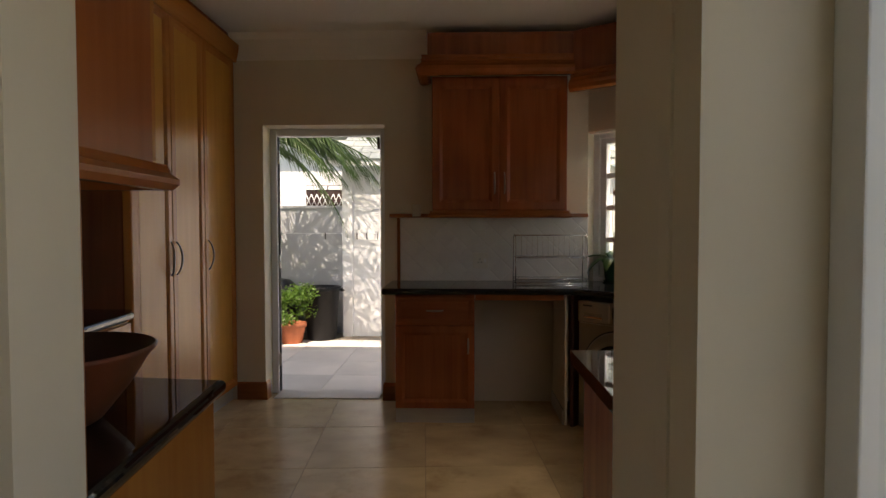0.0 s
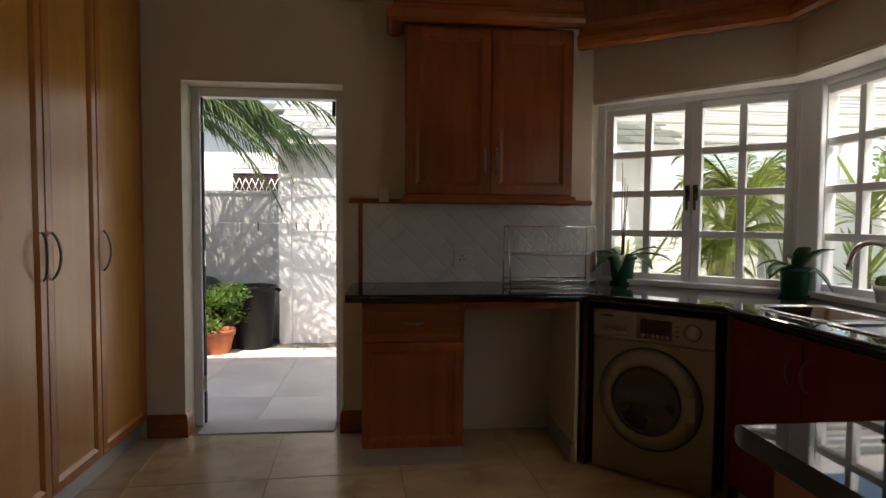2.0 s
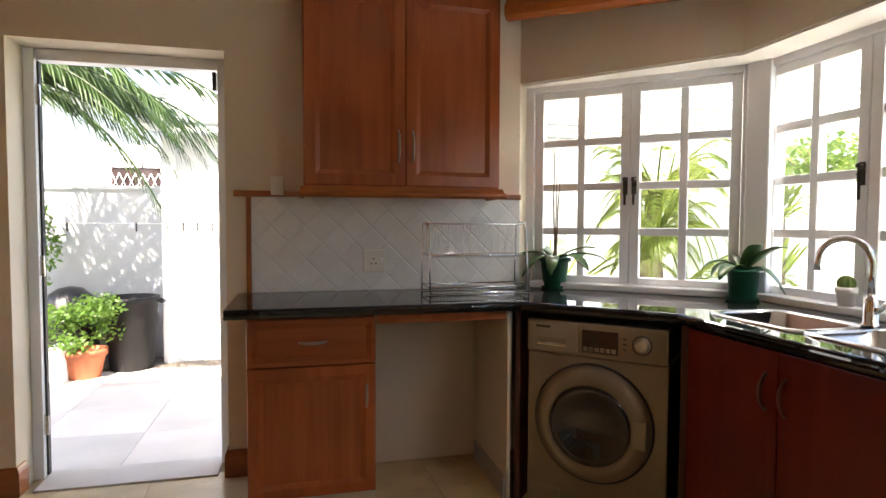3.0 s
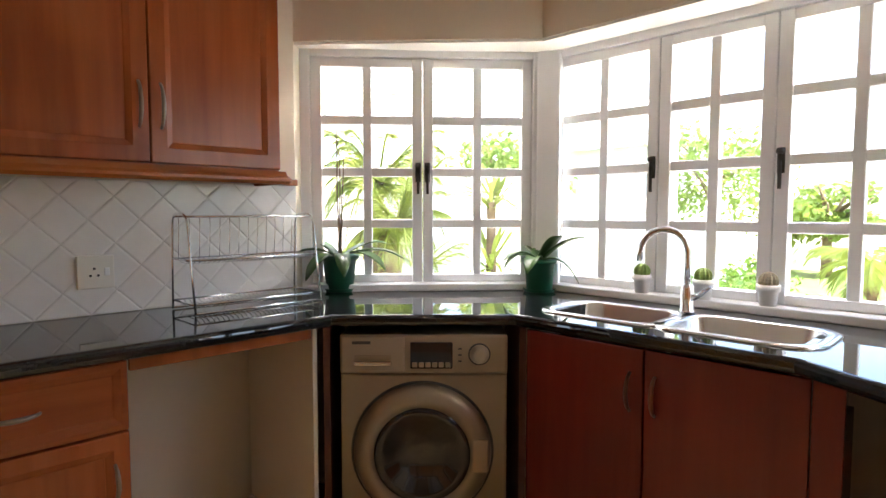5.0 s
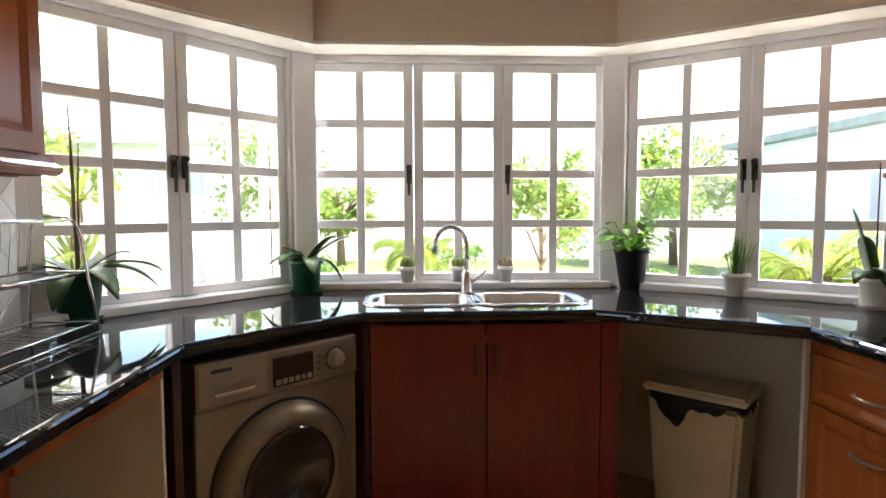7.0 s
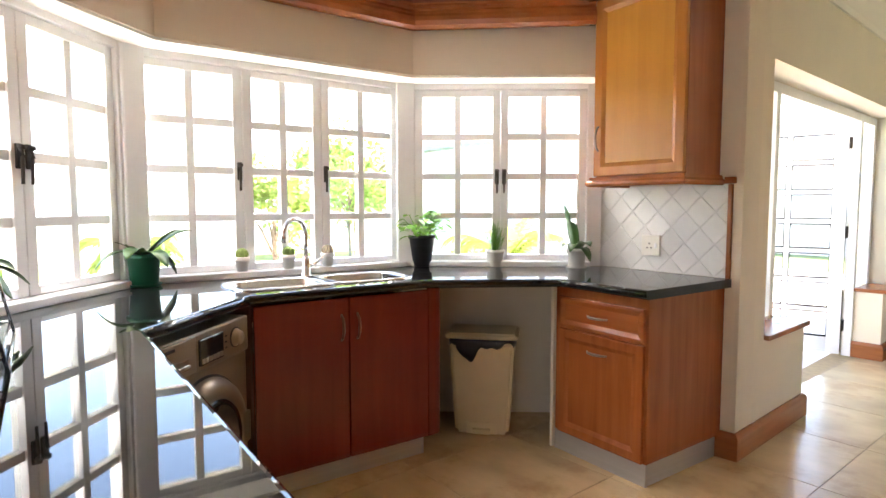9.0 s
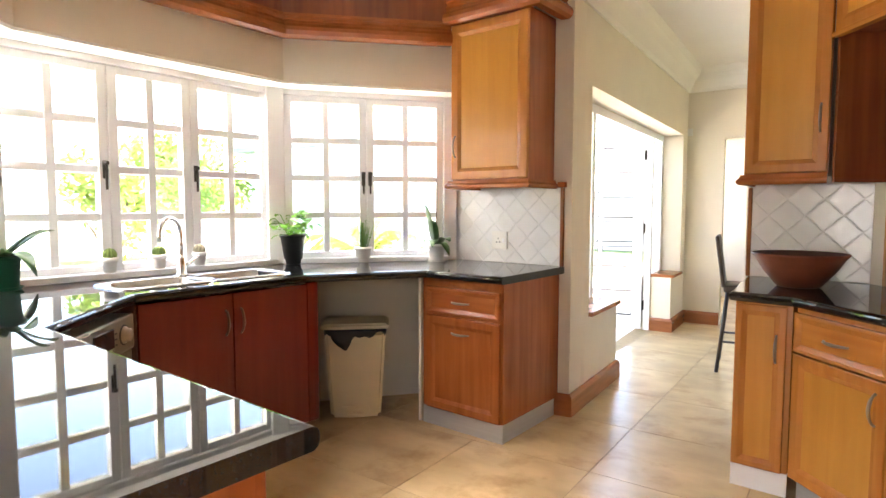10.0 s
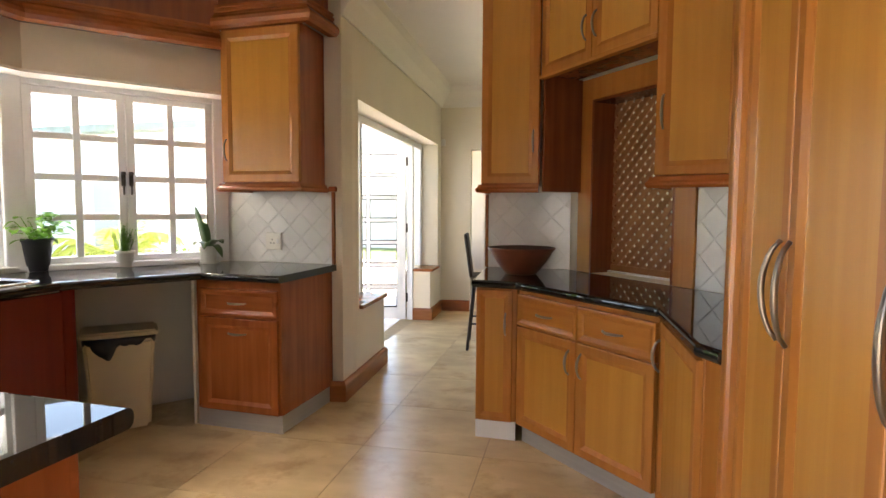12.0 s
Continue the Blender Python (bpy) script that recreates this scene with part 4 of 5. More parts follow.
# ---- appliances and fittings ----
def washing_machine():
    a, e = Vector((1.205, 3.748)), Vector((1.633, 3.320))
    rz = math.degrees(math.atan2(e.y - a.y, e.x - a.x))
    w = (e - a).length
    t = thing("washing_machine", pose(a.x, a.y, 0, 0, 0, rz), "silver front-loading washing machine under the black worktop", "washing machine")
    part("body", box(0.005, w - 0.005, 0.012, 0.50, 0.015, 0.70, 0.008), M_wm, t)
    part("control_panel", box(0.005, w - 0.005, 0.0, 0.50, 0.703, 0.845, 0.01), M_wm, t)
    dw = part("detergent_drawer", box(0.012, 0.235, -0.006, 0.02, 0.712, 0.838, 0.006), M_wm2, t)
    part("drawer_grip", box(0.055, 0.19, -0.014, -0.004, 0.736, 0.752, 0.005), M_steel, dw)
    part("grip_recess", box(0.058, 0.187, -0.0075, -0.004, 0.754, 0.772, 0.001), M_wm, dw)
    part("maker_mark", box(0.05, 0.115, -0.0085, -0.006, 0.812, 0.822), M_rubber, dw)
    dp = part("display", box(0.255, 0.405, -0.008, 0.01, 0.724, 0.818, 0.004), M_darkglass, t)
    for k in range(6):
        part("button", box(0.262 + k * 0.0235, 0.280 + k * 0.0235, -0.011, -0.006, 0.730, 0.748, 0.002), M_wm2, t)
    kn = lathe([(0, 0), (0.030, 0), (0.034, 0.004), (0.034, 0.008), (0.027, 0.010), (0.025, 0.026), (0.020, 0.030), (0, 0.030)], 32)
    part("programme_knob", kn, M_wm2, t, "", pose(0.50, 0.002, 0.775, 90), True)
    part("knob_ring", lathe([(0.034, 0.0), (0.040, 0.0), (0.039, 0.004), (0.035, 0.005)], 32), M_rubber, t, "", pose(0.50, 0.001, 0.775, 90))
    for k in range(3):
        part("indicator", box(0.425, 0.437, -0.003, 0.003, 0.748 + k * 0.022, 0.753 + k * 0.022), M_rubber, t)
    cx, cz = w / 2 - 0.005, 0.42
    ring = lathe([(0.165, 0.0), (0.164, 0.03), (0.172, 0.046), (0.20, 0.050), (0.232, 0.038), (0.245, 0.016), (0.248, 0.0)], 64)
    dr = part("porthole_door", ring, M_wm, t, "round porthole door with silver rim", pose(cx, 0.012, cz, 90), True)
    seal = lathe([(0.256, 0.0), (0.256, 0.004), (0.247, 0.006), (0.247, 0.0)], 64)
    part("door_gap", seal, M_rubber, t, "", pose(cx, 0.012, cz, 90))
    gl = lathe([(0.172, 0.040), (0.165, 0.052), (0.14, 0.044), (0.10, 0.022), (0.05, 0.010), (0, 0.007)], 48)
    part("porthole_glass", gl, M_darkglass, dr, "dark bowl-shaped door glass", None, True)
    grip = box(0.175, 0.235, -0.06, 0.06, 0.030, 0.052, 0.006)
    part("door_grip", grip, M_wm, dr)
    part("service_flap", box(0.02, 0.16, 0.004, 0.02, 0.025, 0.105, 0.004), M_wm, t)
    for x in (0.05, w - 0.05):
        part("foot", lathe([(0, 0), (0.02, 0), (0.02, 0.016), (0, 0.016)], 12), M_rubber, t, "", pose(x, 0.06, 0))


washing_machine()


def sink():
    t = thing("sink", pose(1.94, 2.865, TOP), "stainless steel double-bowl sink set in the worktop", "sink")
    L, W = 0.46, 0.175

    def rr(l, w, r, n=8):
        out = []
        for cx, cy, a0 in ((l - r, w - r, 0), (-l + r, w - r, 90), (-l + r, -w + r, 180), (l - r, -w + r, 270)):
            for i in range(n + 1):
                a = radians(a0 + 90 * i / n)
                out.append((cx + r * math.cos(a), cy + r * math.sin(a)))
        return out

    def loft(loops, bm=None):
        b = bmesh.new()
        rows = [[b.verts.new((y, x, z)) for x, y in lp] for lp, z in loops]
        for a, c in zip(rows, rows[1:]):
            for i in range(len(a)):
                b.faces.new((a[i], a[(i + 1) % len(a)], c[(i + 1) % len(a)], c[i]))
        return b, rows

    for sgn in (1, -1):
        off = sgn * 0.215
        sh = lambda lp: [(x + off, y) for x, y in lp]
        b, rows = loft([(sh(rr(0.245, 0.175, 0.10)), 0.001), (sh(rr(0.243, 0.173, 0.10)), 0.007), (sh(rr(0.212, 0.150, 0.09)), 0.007), (sh(rr(0.205, 0.143, 0.085)), 0.0), (sh(rr(0.185, 0.125, 0.07)), -0.13), (sh(rr(0.16, 0.10, 0.06)), -0.15)])
        b.faces.new(rows[-1])
        bowl = part("bowl", b, M_steel, t, "", None, True)
        part("drain", lathe([(0, 0), (0.036, 0), (0.04, 0.003), (0.03, 0.004), (0.02, 0.001), (0, 0.001)], 24), M_chrome, bowl, "", pose(0, off, -0.149))
    tp = thing("tap", pose(2.09, 2.885, TOP + 0.007), "chrome swan-neck mixer tap", "tap")
    part("base", lathe([(0, 0), (0.028, 0), (0.028, 0.008), (0.023, 0.012), (0.022, 0.085), (0.017, 0.10), (0.012, 0.105), (0, 0.105)], 24), M_chrome, tp, "", None, True)
    pts = [(0, 0, 0.10), (0, 0, 0.17), (0, 0, 0.215)]
    for i in range(1, 13):
        a = math.pi * i / 12
        q = 0.08 - 0.08 * math.cos(a)
        pts.append((-0.45 * q, 0.89 * q, 0.215 + 0.08 * math.sin(a)))
    pts.append((-0.073, 0.144, 0.18))
    part("spout", tube(pts, 0.0115, 14), M_chrome, tp)
    lv = tube([(0.0, -0.02, 0.055), (-0.008, -0.045, 0.068), (-0.02, -0.085, 0.10)], [0.012, 0.009, 0.006], 10)
    part("lever", lv, M_chrome, tp)


sink()


def dish_rack():
    t = thing("dish_rack", pose(1.095, 4.205, TOP), "two-tier chrome wire dish rack on the worktop", "dish rack")
    L, r = 0.255, 0.0035
    for s in (-1, 1):
        x = s * L
        pts = [(x, -0.13, 0.004), (x, -0.10, 0.16), (x, -0.075, 0.32), (x, -0.06, 0.345), (x, -0.035, 0.355), (x, 0.03, 0.355), (x, 0.055, 0.345), (x, 0.065, 0.32), (x, 0.075, 0.16), (x, 0.08, 0.004)]
        part("side_frame", tube(pts, 0.0042, 8), M_chrome, t)
        part("cross_bar", tube([(x, -0.098, 0.19), (x, 0.073, 0.19)], r), M_chrome, t)
    for y, z in ((-0.13, 0.006), (0.08, 0.006), (-0.06, 0.345), (0.055, 0.345)):
        part("long_bar", tube([(-L, y, z), (L, y, z)], r), M_chrome, t)
    for nm, z, y0, y1 in (("upper_tray", 0.19, -0.095, 0.07), ("lower_tray", 0.035, -0.12, 0.078)):
        tray = part(nm, tube([(-L, y0, z), (L, y0, z), (L, y1, z), (-L, y1, z)], r, 8, closed=True), M_chrome, t)
        for k in range(27):
            x = -L + 0.02 + k * (2 * L - 0.04) / 26
            part("wire", tube([(x, y0, z), (x, y0 + 0.03, z - 0.014), (x, y1 - 0.03, z - 0.014), (x, y1, z)], 0.0016, 5), M_chrome, tray)
        if nm == "upper_tray":
            for k in range(13):
                x = -L + 0.02 + k * (2 * L - 0.04) / 12
                part("plate_wire", tube([(x, y1, z), (x, y1 - 0.005, z + 0.05), (x, y1 - 0.012, z + 0.115), (x, y1 - 0.012, z + 0.155)], 0.0015, 5), M_chrome, tray)


dish_rack()


def socket(m, name="wall_socket", switches=1):
    t = thing(name, m, "ivory switched wall socket on the tiles", "socket")
    part("plate", box(-0.058, 0.058, -0.016, 0.0, -0.058, 0.058, 0.004), M_plate, t)
    for x, z in ((-0.018, -0.012), (0.006, -0.012), (-0.006, 0.012)):
        part("pin_hole", lathe([(0, 0), (0.0045, 0), (0.0045, 0.002), (0, 0.002)], 10), M_rubber, t, "", pose(x, -0.016, z, 90))
    part("rocker", box(0.025, 0.042, -0.021, -0.015, -0.014, 0.014, 0.003), M_white, t)


socket(pose(0.60, YA - 0.0105, 1.068))
socket(pose(1.255, YB + 0.0105, 1.06, 0, 0, 180))
# small white box on the timber rail
bx = thing("wall_box", pose(0.12, YA - 0.02, 1.42), "small cream wall box on the timber rail", "wall box")
part("case", box(-0.03, 0.03, -0.02, 0.02, -0.02, 0.07, 0.004), M_plate, bx)
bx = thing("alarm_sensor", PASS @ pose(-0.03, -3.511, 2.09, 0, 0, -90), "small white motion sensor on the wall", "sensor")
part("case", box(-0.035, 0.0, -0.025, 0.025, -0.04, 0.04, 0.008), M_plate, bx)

tl = thing("timber_ledge", pose(-0.40, YC - 0.165, 1.385), "rounded timber ledge on the dining side of the wall", "ledge")
part("board", box(-0.3, 0.195, -0.03, 0.024, 0, 0.045, 0.018, seg=3), M_trim, tl)
# timber edging of the tiled splashbacks
ed = thing("splashback_trim", pose(0, 0, 0), "varnished timber edging round the tiled splashbacks", "trim", "", "structure")
part("rail", box(-0.085, 0.225, YA - 0.022, YA - 0.0005, 1.392, 1.42, 0.004), M_trim, ed)
part("rail", box(1.195, 1.402, YA - 0.022, YA - 0.0005, 1.392, 1.42, 0.004), M_trim, ed)
part("upright", box(-0.028, -0.006, YA - 0.018, YA - 0.0005, TOP + 0.001, 1.390, 0.003), M_trim, ed)
part("upright", box(0.804, 0.824, YB + 0.0005, YB + 0.020, TOP + 0.001, 1.390, 0.003), M_trim, ed)
part("rail", box(0.79, 0.84, YB + 0.0005, YB + 0.03, 1.392, 1.425, 0.004), M_trim, ed)
part("upright", box(-0.145, -0.127, YC + 0.0005, YC + 0.018, TOPC + 0.001, 1.38, 0.003), M_trim, ed)


def pedal_bin():
    t = thing("pedal_bin", pose(1.82, 1.935, 0, 0, 0, 225), "cream plastic pedal bin with black liner showing under its lid", "bin")

    def tub(w0, d0, w1, d1, z0, z1, bev=0.02):
        b = bmesh.new()
        lo = [b.verts.new(p) for p in ((-w0, -d0, z0), (w0, -d0, z0), (w0, d0, z0), (-w0, d0, z0))]
        hi = [b.verts.new(p) for p in ((-w1, -d1, z1), (w1, -d1, z1), (w1, d1, z1), (-w1, d1, z1))]
        b.faces.new(lo)
        b.faces.new(hi)
        for k in range(4):
            b.faces.new((lo[k], lo[(k + 1) % 4], hi[(k + 1) % 4], hi[k]))
        bmesh.ops.bevel(b, geom=b.edges[:], offset=bev, segments=3, affect="EDGES")
        return b
    part("body", tub(0.150, 0.105, 0.182, 0.13, 0.0, 0.53), M_bin, t)
    bag = bmesh.new()
    rows = []
    n = 72
    for k in range(n):
        a = 2 * math.pi * k / n
        ca, sa = math.cos(a), math.sin(a)
        q = (abs(ca) ** 7 + abs(sa) ** 7) ** (-1 / 7)
        x, y = 0.186 * q * ca, 0.134 * q * sa
        hang = 0.035 + 0.075 * math.exp(-((x + 0.07) / 0.07) ** 2) + 0.016 * math.sin(a * 9) + 0.01 * math.sin(a * 17 + 1)
        wob = 1 + 0.012 * math.sin(a * 23)
        rows.append([bag.verts.new((x * e * wob, y * e * wob, z)) for e, z in ((0.95, 0.546), (1.0, 0.547), (1.012, 0.53), (1.0, 0.546 - hang * 0.6), (0.992, 0.546 - hang))])
    for a, c in zip(rows, rows[1:] + rows[:1]):
        for k in range(4):
            bag.faces.new((a[k], c[k], c[k + 1], a[k + 1]))
    lin = part("liner", bag, M_bag, t, "black bin liner folded over the rim", None, True)
    lin.modifiers.new("thick", "SOLIDIFY").thickness = 0.003
    part("lid", tub(0.208, 0.148, 0.196, 0.134, 0.550, 0.580, 0.012), M_bin, t)
    part("pedal", box(-0.05, 0.05, -0.135, -0.09, 0.012, 0.04, 0.006), M_bin, t)
    part("pedal_recess", box(-0.085, 0.085, -0.113, -0.10, 0.006, 0.075, 0.006), M_bin, t)


pedal_bin()


# ---- plants ----
def strap_leaf(bm, base, direction, length, width, lift, droop, n=9, fold=0.25):
    """A long arched leaf with a folded midrib."""
    d = Vector((math.cos(direction), math.sin(direction), 0))
    s = Vector((-d.y, d.x, 0))
    rows = []
    for i in range(n + 1):
        u = i / n
        p = Vector(base) + d * (length * u * (1 - 0.12 * u)) + Vector((0, 0, lift * u - droop * u * u))
        wv = width * (0.35 + 0.65 * math.sin(math.pi * min(1, 0.12 + 0.80 * u)) ** 0.8) * (1 if u < 0.85 else max(0.12, (1 - u) / 0.15))
        e = Vector((0, 0, wv * fold))
        rows.append([bm.verts.new(p - s * wv + e), bm.verts.new(p), bm.verts.new(p + s * wv + e)])
    for a, c in zip(rows, rows[1:]):
        for k in range(2):
            f = bm.faces.new((a[k], a[k + 1], c[k + 1], c[k]))
            f.smooth = True


def flower_pot(t, r0, r1, h, material, rim=0.012):
    part("pot", lathe([(0, 0), (r0, 0), (r0 + 0.003, 0.004), (r1, h - 0.02), (r1 + rim, h - 0.02), (r1 + rim, h), (r1 - 0.004, h), (r1 - 0.008, h - 0.02), (0, h - 0.02)], 32), material, t, "", None, True)
    part("soil", lathe([(0, 0.006), (r1 * 0.5, 0.003), (r1 - 0.009, 0)], 20), M_soil, t, "", pose(0, 0, h - 0.018))


def orchid(x, y, pot, r0, r1, h, leaves, stems, seed, label, saucer=True):
    rnd = random.Random(seed)
    t = thing("orchid", pose(x, y, TOP + 0.001), label, "pot plant", "orchids")
    z0 = 0.0
    flower_pot(t, r0, r1, h, pot)
    if saucer:
        part("saucer", lathe([(0, 0), (r0 + 0.012, 0), (r0 + 0.02, 0.014), (r0 + 0.016, 0.014), (r0 + 0.008, 0.004), (0, 0.004)], 28), pot, t)
    for ang, ln, wd, lift, droop in leaves:
        b = bmesh.new()
        strap_leaf(b, (0.01 * math.cos(radians(ang)), 0.01 * math.sin(radians(ang)), h - 0.01), radians(ang), ln * 1.12, wd * 1.15, lift + 0.07, droop + 0.06)
        lf = part("leaf", b, M_orchid, t)
        so = lf.modifiers.new("thick", "SOLIDIFY")
        so.thickness = 0.003
    for dx, dy, hh in stems:
        pts = [(dx * 0.3 + rnd.uniform(-0.003, 0.003) + dx * u * 0.7, dy * u, h - 0.02 + hh * u) for u in (0, 0.2, 0.4, 0.6, 0.8, 1.0)]
        part("flower_stem", tube(pts, [0.004, 0.004, 0.0036, 0.0032, 0.0028, 0.002], 6), M_bark, t, "bare dark flower stem")
    return t


orchid(1.575, 4.265, M_greenpot, 0.058, 0.076, 0.165, [(-40, 0.29, 0.030, 0.07, 0.09), (-70, 0.24, 0.032, 0.06, 0.12), (145, 0.23, 0.030, 0.08, 0.10), (190, 0.20, 0.032, 0.03, 0.13), (-120, 0.21, 0.030, 0.06, 0.14), (100, 0.19, 0.028, 0.10, 0.05), (-20, 0.22, 0.028, 0.10, 0.05)], [(0.012, 0.01, 0.50), (-0.01, 0.004, 0.60), (0.02, -0.008, 0.46)], 3, "orchid without flowers, bare stems, in a green plastic pot")
orchid(2.215, 3.61, M_greenpot, 0.055, 0.068, 0.15, [(-80, 0.21, 0.034, 0.15, 0.05), (-110, 0.15, 0.03, 0.14, 0.03), (95, 0.19, 0.026, 0.06, 0.12), (60, 0.16, 0.026, 0.10, 0.06), (150, 0.17, 0.028, 0.08, 0.09), (-60, 0.17, 0.024, 0.02, 0.13), (200, 0.19, 0.028, 0.05, 0.10)], [], 4, "flowerless orchid with broad leaves in a green plastic pot")
orchid(1.625, 1.385, M_whitepot, 0.045, 0.052, 0.115, [(150, 0.23, 0.026, 0.10, 0.07), (120, 0.17, 0.024, 0.09, 0.10), (60, 0.07, 0.040, 0.26, 0.0), (95, 0.05, 0.034, 0.16, 0.0), (-10, 0.13, 0.026, 0.05, 0.05), (170, 0.12, 0.024, 0.03, 0.10)], [(0.0, 0.0, 0.45)], 5, "orchid with one tall upright leaf in a white pot")


def leafy_plant():
    t = thing("leafy_plant", pose(2.225, 2.09, TOP + 0.001), "bright green leafy plant in a tall black pot", "pot plant")
    flower_pot(t, 0.05, 0.078, 0.19, M_blackpot, 0.005)
    rnd = random.Random(11)
    b = bmesh.new()
    st = bmesh.new()
    for k in range(95):
        a = rnd.uniform(0, 6.28)
        rr = rnd.uniform(0.02, 0.165) * (0.7 + 0.3 * rnd.random())
        z = 0.19 + rnd.uniform(-0.01, 0.15) * (1.2 - rr * 4)
        p = Vector((rr * math.cos(a), rr * math.sin(a), z))
        strap_leaf(b, p, a + rnd.uniform(-0.9, 0.9), rnd.uniform(0.045, 0.085), rnd.uniform(0.014, 0.024), rnd.uniform(-0.01, 0.03), rnd.uniform(0.01, 0.04), 5)
        if k % 3 == 0:
            tube([(0.02 * math.cos(a), 0.02 * math.sin(a), 0.17), (p.x * 0.6, p.y * 0.6, (0.17 + z) / 2 + 0.01), tuple(p)], 0.0022, 5, bm=st)
    part("foliage", b, M_leaf, t)
    part("stems", st, M_leaf, t)


leafy_plant()


def herb():
    t = thing("herb_plant", pose(1.965, 1.73, TOP + 0.001), "feathery green herb in a small white pot", "pot plant")
    flower_pot(t, 0.043, 0.05, 0.10, M_whitepot, 0.008)
    rnd = random.Random(7)
    b = bmesh.new()
    for k in range(46):
        a, rr = rnd.uniform(0, 6.28), rnd.uniform(0, 0.05)
        hgt = rnd.uniform(0.08, 0.17) * (1.2 - rr * 5)
        base = Vector((rr * 0.5 * math.cos(a), rr * 0.5 * math.sin(a), 0.085))
        tip = base + Vector((rr * math.cos(a), rr * math.sin(a), hgt))
        tube([tuple(base), tuple((base + tip) / 2), tuple(tip)], 0.001, 4, bm=b)
        for j in range(9):
            p = base.lerp(tip, 0.3 + 0.08 * j)
            strap_leaf(b, p, rnd.uniform(0, 6.28), 0.030, 0.0042, 0.010, 0.008, 2, 0.1)
    part("foliage", b, M_leaf, t)


herb()


def cactus(x, y, kind):
    t = thing("cactus", pose(x, y, 0.9485), "small round cactus in a white pot on the window sill", "cactus", "sill cacti")
    s = 0.9
    part("pot", lathe([(0, 0), (0.030 * s, 0), (0.036 * s, 0.05), (0.042 * s, 0.05), (0.043 * s, 0.075), (0.037 * s, 0.075), (0.035 * s, 0.065), (0, 0.065)], 24), M_whitepot, t, "", None, True)
    n = 24
    b = bmesh.new()
    rows = []
    for i in range(9):
        a = math.pi * i / 8 * 0.85
        rr, z = 0.031 * math.sin(math.pi - a * 1.0) if i else 0.0005, 0.032 + 0.033 * math.cos(a)
        rows.append([b.verts.new((max(rr, 0.0006) * (1 + 0.09 * (-1) ** k) * math.cos(2 * math.pi * k / n), max(rr, 0.0006) * (1 + 0.09 * (-1) ** k) * math.sin(2 * math.pi * k / n), z)) for k in range(n)])
    for a, c in zip(rows, rows[1:]):
        for k in range(n):
            b.faces.new((a[k], a[(k + 1) % n], c[(k + 1) % n], c[k]))
    part("body", b, M_cactus if kind == 0 else M_cacpale, t, "", pose(0, 0, 0.055))


cactus(2.285, 3.15, 0)
cactus(2.285, 2.905, 0)
cactus(2.285, 2.68, 1)

# bowl
t = thing("bowl", pose(-0.418, 1.165, TOPC + 0.001), "wide red-brown clay bowl on the black worktop", "bowl")
part("outer_shell", lathe([(0, 0), (0.085, 0), (0.095, 0.006), (0.15, 0.075), (0.186, 0.135), (0.200, 0.150), (0.203, 0.157), (0.198, 0.160)], 48), M_bowl, t, "", None, True)
part("inside", lathe([(0.198, 0.160), (0.190, 0.150), (0.135, 0.07), (0.09, 0.022), (0, 0.015)], 48), M_bowlin, t, "", None, True)


def bar_stool(x, y, rz):
    t = thing("bar_stool", pose(x, y, 0, 0, 0, rz), "dark high-backed bar stool with splayed legs", "bar stool", "bar stools")
    part("seat", box(-0.19, 0.19, -0.19, 0.19, 0.62, 0.675, 0.02), M_stool, t)
    b = bmesh.new()
    box(-0.18, 0.18, 0.0, 0.03, 0, 0.40, 0.012, bm=b)
    part("backrest", b, M_stool, t, "", pose(0, 0.175, 0.66, -8))
    for sx in (-1, 1):
        for sy in (-1, 1):
            part("leg", tube([(sx * 0.16, sy * 0.16, 0.63), (sx * 0.21, sy * 0.22, 0.0)], 0.014, 8), M_stool, t)
    for p, q in (((-0.19, -0.2), (0.19, -0.2)), ((-0.19, 0.2), (0.19, 0.2)), ((-0.19, -0.2), (-0.19, 0.2)), ((0.19, -0.2), (0.19, 0.2))):
        part("footrest", tube([(p[0], p[1], 0.24), (q[0], q[1], 0.24)], 0.009, 8), M_stool, t)


bar_stool(0.12, -0.66, -79)

# ---- outside ----
bm = box(-120, 120, -120, 120, -0.45, -0.12)
tagged(part("ground", bm, M_grass), "green garden lawn", "lawn", "", "structure")
# terrace by the bay, and the slab under the back yard
bm = prism([(1.2, -9.0), (7.6, -9.0), (7.6, -0.5), (6.4, 1.0), (6.4, 5.0), (1.2, 5.0)], -0.118, -0.04)
tagged(part("terrace", bm, M_pave), "pale sandstone terrace outside the bay", "paving", "", "structure")
yard = tagged(part("yard_bed", box(-4.4, 1.19, 4.61, 6.82, -0.118, -0.035), M_pave), "mortar bed of the back yard paving", "paving", "", "structure")
tagged(part("gravel_bed", box(-4.4, 2.4, 6.83, 7.4, -0.118, -0.015), M_gravel), "strip of gravel and dead leaves along the yard wall", "gravel", "", "stuff")
tagged(part("pool", prism([(8.0, -1.5), (11.5, -1.5), (11.5, 3.5), (8.0, 3.5)], -0.118, -0.09), M_pool), "blue swimming pool in the lawn", "pool", "", "structure")

